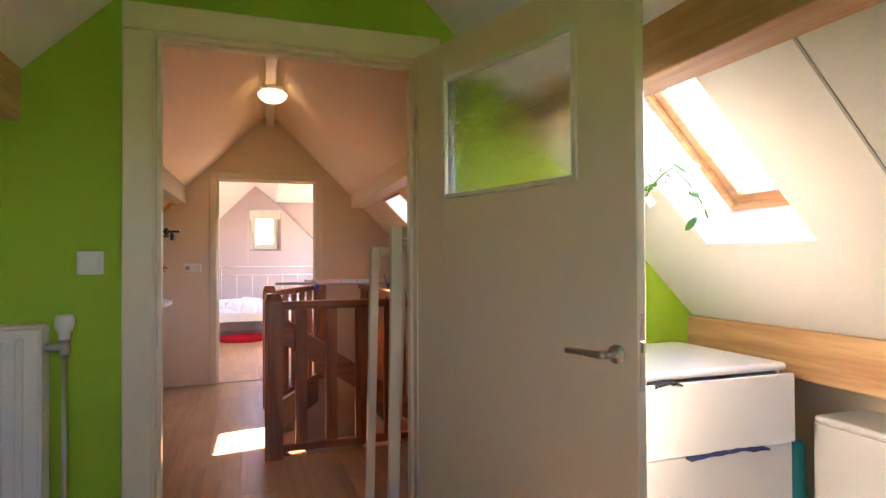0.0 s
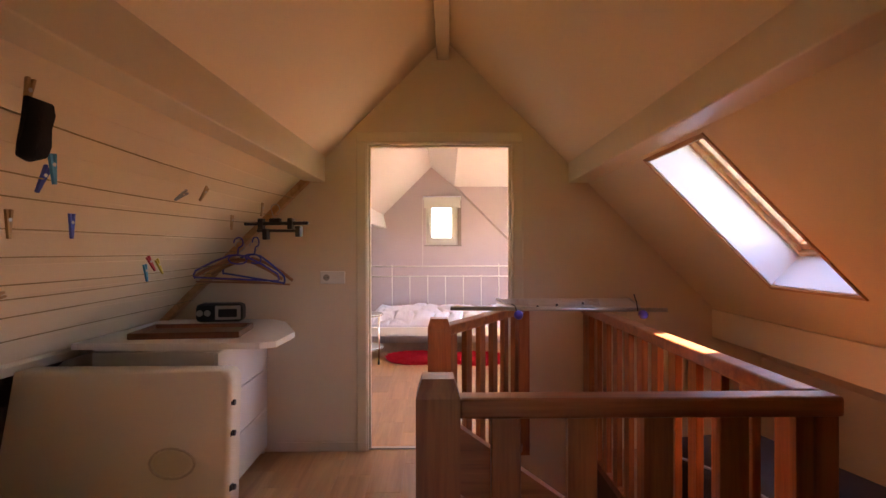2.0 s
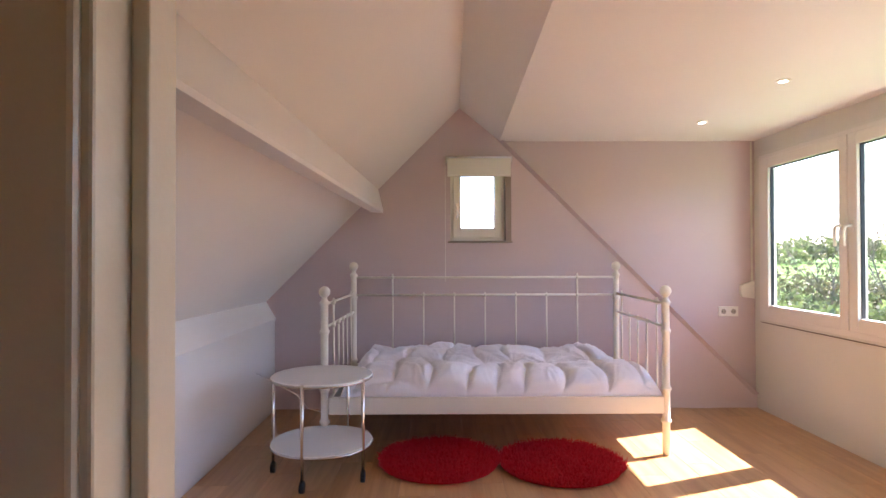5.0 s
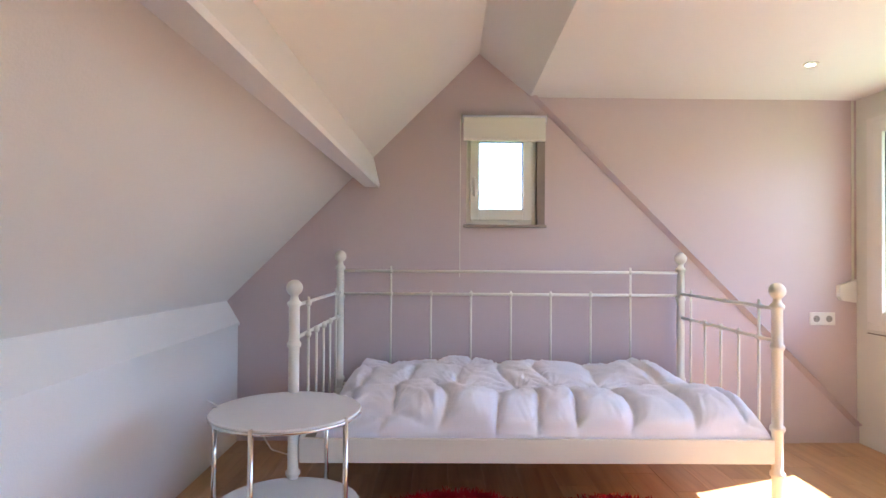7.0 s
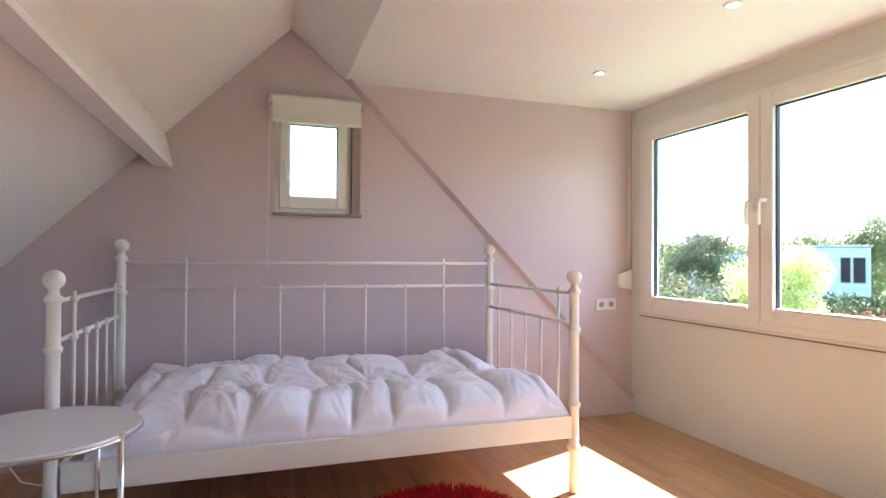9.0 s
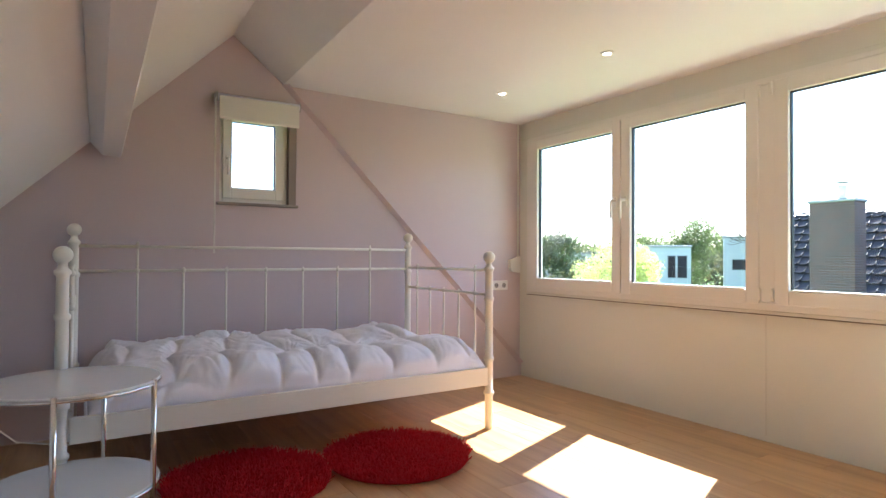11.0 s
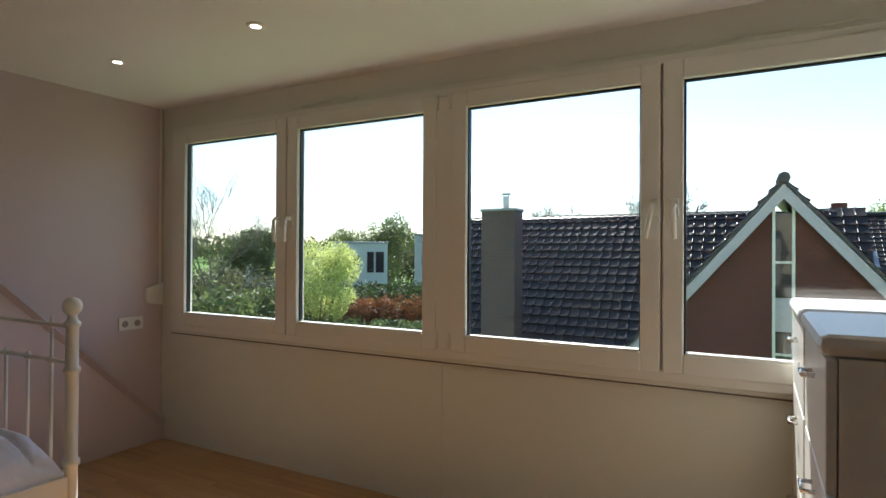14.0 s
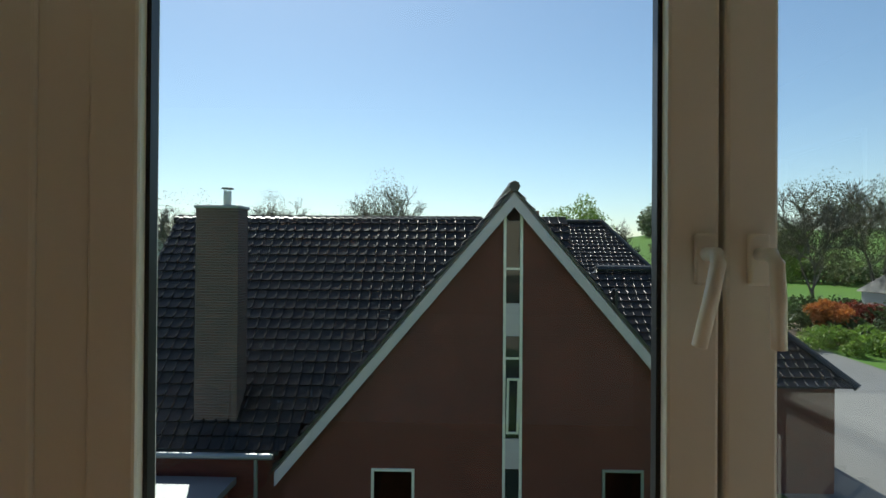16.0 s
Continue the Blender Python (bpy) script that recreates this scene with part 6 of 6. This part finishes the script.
def hip_house(name, x, y0, y1, depth, zr, ze, label, hip=2.5, m_wall=None, tiles=True, roof_m=None):
    """A house with a hipped roof, ridge along y."""
    h = thing(name, (0, 0, 0), 0, label, "house")
    b = B()
    box(b, x - depth + 0.4, x + depth - 0.4, y0 + 0.4, y1 - 0.4, GZ, ze)
    part("wall", b, m_wall or M_BRICK, h)
    b = B()
    c = [b.verts.new(p) for p in ((x - depth, y0, ze), (x + depth, y0, ze), (x + depth, y1, ze), (x - depth, y1, ze))]
    r = [b.verts.new(p) for p in ((x, y0 + hip, zr), (x, y1 - hip, zr))]
    b.faces.new(c[::-1])
    b.faces.new((c[0], c[1], r[0]))
    b.faces.new((c[2], c[3], r[1]))
    b.faces.new((c[1], c[2], r[1], r[0]))
    b.faces.new((c[3], c[0], r[0], r[1]))
    ro = part("roof", b, roof_m or M_TILEFAR, h, "dark tiled hipped roof")
    if tiles:
        L = math.hypot(depth, zr - ze)

        def off(p):
            k = (p.z - ze) / (zr - ze)
            return p.y < y0 + hip * k + 0.1 or p.y > y1 - hip * k - 0.1
        tiled(ro, (x - depth, y0, ze + 0.02), (depth, 0, zr - ze), (0, 1, 0), y1 - y0, L, off)
    b = B()
    rod(b, (x, y0 + hip, zr + 0.03), (x, y1 - hip, zr + 0.03), 0.13, seg=8)
    rod(b, (x, y0 + hip, zr + 0.03), (x - depth, y0, ze + 0.03), 0.12, seg=8)
    part("ridge", b, M_TILEFAR, ro)
    return h, ro


gar, gro = hip_house("garage", 23.0, -3.6, 6.0, 3.6, 0.86, -2.4, "low garage with a dark tiled roof beside the brick house", 3.0)
b = B()
rod(b, (20.9, 2.9, -0.9), (20.9, 2.9, 0.25), 0.09, seg=10)
rod(b, (20.9, 2.9, 0.25), (20.9, 2.9, 0.32), 0.13, 0.10, seg=10)
part("vent_pipe", b, M_BLACK, gro, "black vent pipe")
far, fro = hip_house("far_house", 38.0, -4.3, 9.0, 5.0, 3.35, -1.3, "distant house with a dark tiled hipped roof and roof window", 3.4)
b = B()
q = Matrix.Translation((35.3, 2.5, 0.95)) @ Matrix.Rotation(-math.atan2(4.65, 5.0), 4, "Y")
box(b, -0.55, 0.55, -0.45, 0.45, 0.05, 0.14, 0.01, q)
part("roof_window", b, M_ZINC, fro, "small grey roof window")
b = B()
box(b, 37.6, 38.2, 3.0, 3.7, 3.0, 4.0, 0.02)
part("chimney", b, M_BRICK, fro)

# white cubic houses beyond the gardens
M_RENDER = mat("white_render", (0.52, 0.53, 0.54), 0.8, var=0.04, scale=0.6, bump=0.2, fine=20)


def cube_house(at, rz, w, d, h, wins, label):
    """A flat-roofed white house facing local -y with its windows."""
    c = thing("white_house", (*at, GZ), rz, label, "house", "white modern houses")
    b = B()
    box(b, -w / 2, w / 2, 0, d, 0, h)
    part("wall", b, M_RENDER, c)
    b = B()
    box(b, -w / 2 - 0.15, w / 2 + 0.15, -0.15, d + 0.15, h, h + 0.28, 0.03)
    part("roof", b, M_ZINC, c, "dark flat roof edge")
    for x0, x1, z0, z1 in wins:
        b = B()
        for a in ((x0, x0 + 0.09, z0, z1), (x1 - 0.09, x1, z0, z1), (x0, x1, z0, z0 + 0.09), (x0, x1, z1 - 0.09, z1)):
            box(b, a[0], a[1], -0.04, 0.06, a[2], a[3])
        f = part("window", b, M_ZINC, c, "dark framed window")
        b = B()
        box(b, x0 + 0.09, x1 - 0.09, -0.01, 0.03, z0 + 0.09, z1 - 0.09)
        part("pane", b, M_DARKPANE, f)
    return c


cube_house(around(37.2, 74), -52, 7.2, 8.0, 8.0, ((-2.2, 0.0, 5.2, 6.4), (0.9, 1.9, 4.2, 7.0), (2.0, 3.2, 4.2, 7.0), (-2.6, -0.6, 0.3, 2.6), (-0.4, 0.7, 0.3, 2.6), (1.1, 2.9, 0.3, 2.8)), "white rendered modern house with a flat roof")
cube_house(around(29.6, 78), -58, 5.6, 7.0, 9.2, ((-1.9, 0.3, 5.2, 6.6), (-1.9, 1.2, 1.0, 3.0)), "tall white rendered cubic house")
cube_house(around(44, 115), -45, 16.0, 8.0, 7.5, ((-6, -4, 4.6, 6.2), (-1, 1, 4.6, 6.2), (4, 6, 4.6, 6.2)), "long pale rendered house far behind the trees")

# trees and hedges
tree("flowering_tree", (*around(41.2, 43), GZ), 1.6, 0.16, clumpy(3.3, 3.3, 3.1, 4.8, 3, 120, 0.17), 0, 22000, 0.08, L_LIME, 3, "round tree in bright yellow-green spring blossom", 2.2, 4)
tree("bare_tree", (*around(51.2, 46), GZ), 4.6, 0.13, clumpy(3.0, 3.0, 4.5, 8.0, 5, 30, 0.4), 0, 2500, 0.05, L_OLIVE, 11, "tall bare tree with fine upright branches", 3.3, 6)
tree("bare_tree", (*around(55.5, 52), GZ), 3.0, 0.14, clumpy(3.0, 3.0, 4.0, 7.0, 6, 30, 0.4), 0, 1200, 0.05, L_OLIVE, 14, "tall bare tree with fine upright branches", 3.6, 5)
for az, d, h, w, m, s, lab in ((17.7, 85, 14.8, 4.0, L_OLIVE, 21, "round budding tree behind the ridge"), (7.9, 80, 16.8, 5.2, L_OLIVE, 22, "wide budding tree behind the ridge"), (25.5, 75, 14.6, 4.2, L_OLIVE, 23, "almost bare tree behind the chimney"),
                              (-11.2, 75, 13.8, 4.0, L_FRESH, 24, "fresh green tree behind the far house"), (-14.5, 95, 12.4, 3.0, L_OLIVE, 25, "thin budding tree"), (34.3, 92, 13.4, 4.6, L_GREEN, 26, "green tree behind the white house"),
                              (38.0, 105, 12.0, 5.0, L_GREEN, 27, "green tree in the distance"), (-30.8, 75, 15.4, 5.0, L_OLIVE, 28, "budding tree at the field edge"), (-35.0, 82, 15.6, 5.0, L_OLIVE, 29, "gnarled tree at the field edge"),
                              (-19.5, 110, 11.5, 3.0, L_OLIVE, 30, "slender tree before the field"), (47.0, 85, 10.5, 4.5, L_DARK, 31, "dense dark tree"), (-28.2, 90, 12.0, 3.6, L_FRESH, 32, "young green tree by the lane")):
    thin = "bare" in lab or "budding" in lab or "gnarled" in lab or "slender" in lab
    tree("distant_tree", (*around(az, d), GZ), h * 0.22, 0.22, clumpy(w, w, h * 0.36, h * 0.62, s, 34, 0.32), 0, (1500 if "bare" in lab else 13000) if thin else 14000, 0.085 if thin else 0.14, m, s, lab + " in the landscape", h * 0.27, 6 if thin else 3, fine=thin)


def mass(name, a0, a1, dist, n_clumps, h, r, m, n, size, seed, label, base=GZ, jitter=3.0, follow=False):
    """A belt of shrubs: leaf clumps strung along an arc."""
    rnd = random.Random(seed)
    cs = []
    for i in range(n_clumps):
        az = a0 + (a1 - a0) * (i + rnd.random()) / n_clumps
        x, y = around(az, dist + rnd.uniform(-jitter, jitter))
        z = (GZ + hill(x, y)) if follow else base
        cs.append((x, y, z + h * rnd.uniform(0.25, 0.8), r * rnd.uniform(0.6, 1.2), h * rnd.uniform(0.3, 0.6)))

    def draw(rng):
        x, y, z, rr, hh = cs[rng.integers(len(cs))]
        g = rng.normal(size=3)
        g /= max(1e-6, np.linalg.norm(g))
        g *= rng.uniform(0.5, 1.0)
        return (x + g[0] * rr, y + g[1] * rr, max(base, z + g[2] * hh))
    o = new(name, crown_mesh(name, n, draw, size, m, seed))
    return tagged(o, label, "shrubs", "", "stuff")


mass("shrubbery", 44, 62, 40, 46, 3.9, 2.0, L_GREEN, 12000, 0.17, 41, "dense green shrubs and undergrowth")
mass("shrubbery", 43, 60, 56, 30, 5.4, 2.6, L_OLIVE, 9000, 0.18, 42, "dark shrubs further back")
mass("shrubbery", 30, 40, 58, 30, 3.6, 1.6, L_DARK, 9000, 0.16, 43, "dark shrubs before the white house")
mass("shrubbery", 31, 46, 37, 34, 2.2, 0.95, L_GREEN, 12000, 0.10, 44, "green garden shrubs", jitter=2.5)
mass("beech_hedge", 29, 43, 49, 60, 2.9, 0.9, L_BEECH, 16000, 0.11, 45, "long brown beech hedge between the gardens", jitter=0.8)
mass("green_hedge", 29, 46, 44, 60, 1.5, 0.75, L_DARK, 12000, 0.10, 46, "clipped dark green hedge", jitter=0.6)
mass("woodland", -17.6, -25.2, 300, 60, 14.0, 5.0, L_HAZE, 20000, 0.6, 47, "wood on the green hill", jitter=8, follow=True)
mass("woodland", 10, 62, 240, 90, 8.0, 7.0, L_GREEN, 12000, 0.9, 48, "hazy tree line on the horizon", jitter=20, follow=True)
mass("woodland", 27, 50, 122, 46, 9.0, 4.5, L_OLIVE, 12000, 0.42, 52, "budding trees behind the white houses", jitter=8, follow=True)
mass("woodland", -26, -48, 150, 30, 5.0, 4.0, L_GREEN, 8000, 0.5, 49, "trees along the field edge", jitter=14, follow=True)
mass("shrubbery", -29, -40, 66, 34, 2.6, 1.6, L_DARK, 9000, 0.18, 50, "dark garden shrubs beside the lane", jitter=6)
mass("shrubbery", -30, -38, 50, 22, 1.5, 1.0, L_FRESH, 6000, 0.13, 51, "yellow-green ground cover", jitter=4)
tree("garden_bush", (*around(-31.9, 61), GZ), 0.8, 0.08, clumpy(1.7, 1.7, 1.1, 1.9, 61, 22, 0.3), 0, 3500, 0.12, L_ORANGE, 61, "small orange-leaved maple in the garden", 0.8, 2)
tree("garden_bush", (*around(-33.6, 64), GZ), 0.7, 0.08, clumpy(2.0, 2.0, 1.3, 1.8, 62, 22, 0.3), 0, 3500, 0.12, L_RED, 62, "dark red-leaved bush in the garden", 0.8, 2)
# pleached trees on the lawn
for k in range(4):
    x, y = 20.8 - 0.05 * k, 25.6 - 2.35 * k
    t = thing("pleached_tree", (x, y, GZ), 0, "trained garden tree with a flat leafy screen on a trunk", "tree", "pleached trees on the lawn")
    b = B()
    rod(b, (0, 0, -0.1), (0, 0, 2.9), 0.07, 0.04, 8)
    for z in (1.2, 1.75, 2.3, 2.8):
        rod(b, (0, -1.1, z), (0, 1.1, z + 0.05), 0.018, seg=5)
    part("trunk", b, M_BARK, t)
    o = new("crown", crown_mesh("crown", 3800, lambda rng: (rng.normal(0, 0.17), rng.uniform(-1.1, 1.1), rng.uniform(0.95, 3.05) + 0.12 * rng.normal()), 0.06, L_FRESH, 70 + k))
    o.parent = t
    tagged(o, "", "", "", "stuff")
gt = thing("garden_table", (21.3, 24.0, GZ), 0, "small round white garden table on the lawn", "table")
b = B()
lathe(b, [(0.5, 0.70), (0.5, 0.73)], seg=24)
part("top", b, M_WHITE, gt)
b = B()
rod(b, (0, 0, 0), (0, 0, 0.7), 0.04)
part("leg", b, M_WHITE, gt)
# thatched-looking house at the lane's end
hip_house("lane_house", *around(-38.5, 80)[:1], around(-38.5, 80)[1] - 7, around(-38.5, 80)[1] + 5, 4.5, 1.2, -2.6, "grey-roofed house at the end of the lane", 3.0, M_RENDER, False)


# ---- floor planks ----
PLANKS = {}


def plank(w, l):
    key = (round(w, 3), round(l, 2))
    if key not in PLANKS:
        b = B()
        box(b, -l / 2, l / 2, -w / 2, w / 2, -0.008, 0.0)
        vs = [e for e in b.edges if e.verts[0].co.z > -0.001 and e.verts[1].co.z > -0.001]
        bmesh.ops.bevel(b, geom=vs, offset=0.0008, segments=1, affect="EDGES")
        PLANKS[key] = mesh("plank", b, M_PLANK)
    return PLANKS[key]


def lay(x0, x1, y0, y1, along, seed, w=0.192, l=0.66):
    """Staggered planks over a rectangle, all children of the floor."""
    rnd = random.Random(seed)
    u0, u1, v0, v1 = (x0, x1, y0, y1) if along == "x" else (y0, y1, x0, x1)
    rows = max(1, round((v1 - v0) / w))
    w = (v1 - v0) / rows
    for j in range(rows):
        u = u0 - (j * 0.37 % 1) * l
        while u < u1 - 0.02:
            a, c = max(u, u0), min(u + l, u1)
            u += l
            if c - a < 0.03:
                continue
            ob = new("plank", plank(w - 0.0006, c - a - 0.0006))
            ob.parent = floor
            ob.matrix_basis = pose((a + c) / 2, v0 + (j + 0.5) * w, 0) if along == "x" else pose(v0 + (j + 0.5) * w, (a + c) / 2, 0, 0, 0, 90)


lay(-0.4, DX, Y2 + 0.1, Y3, "y", 5)
lay(-1.5, 1.15, YL, Y2, "y", 6)
lay(1.15, 2.9, YL, 3.93, "y", 7)
lay(2.15, 3.3, 3.93, Y2, "y", 8)
lay(0.66, 1.69, Y1, YL, "y", 9)
lay(0.69, 1.66, Y2, Y2 + 0.1, "y", 10)
lay(-0.6, 3.3, 0.6, Y1, "y", 11)
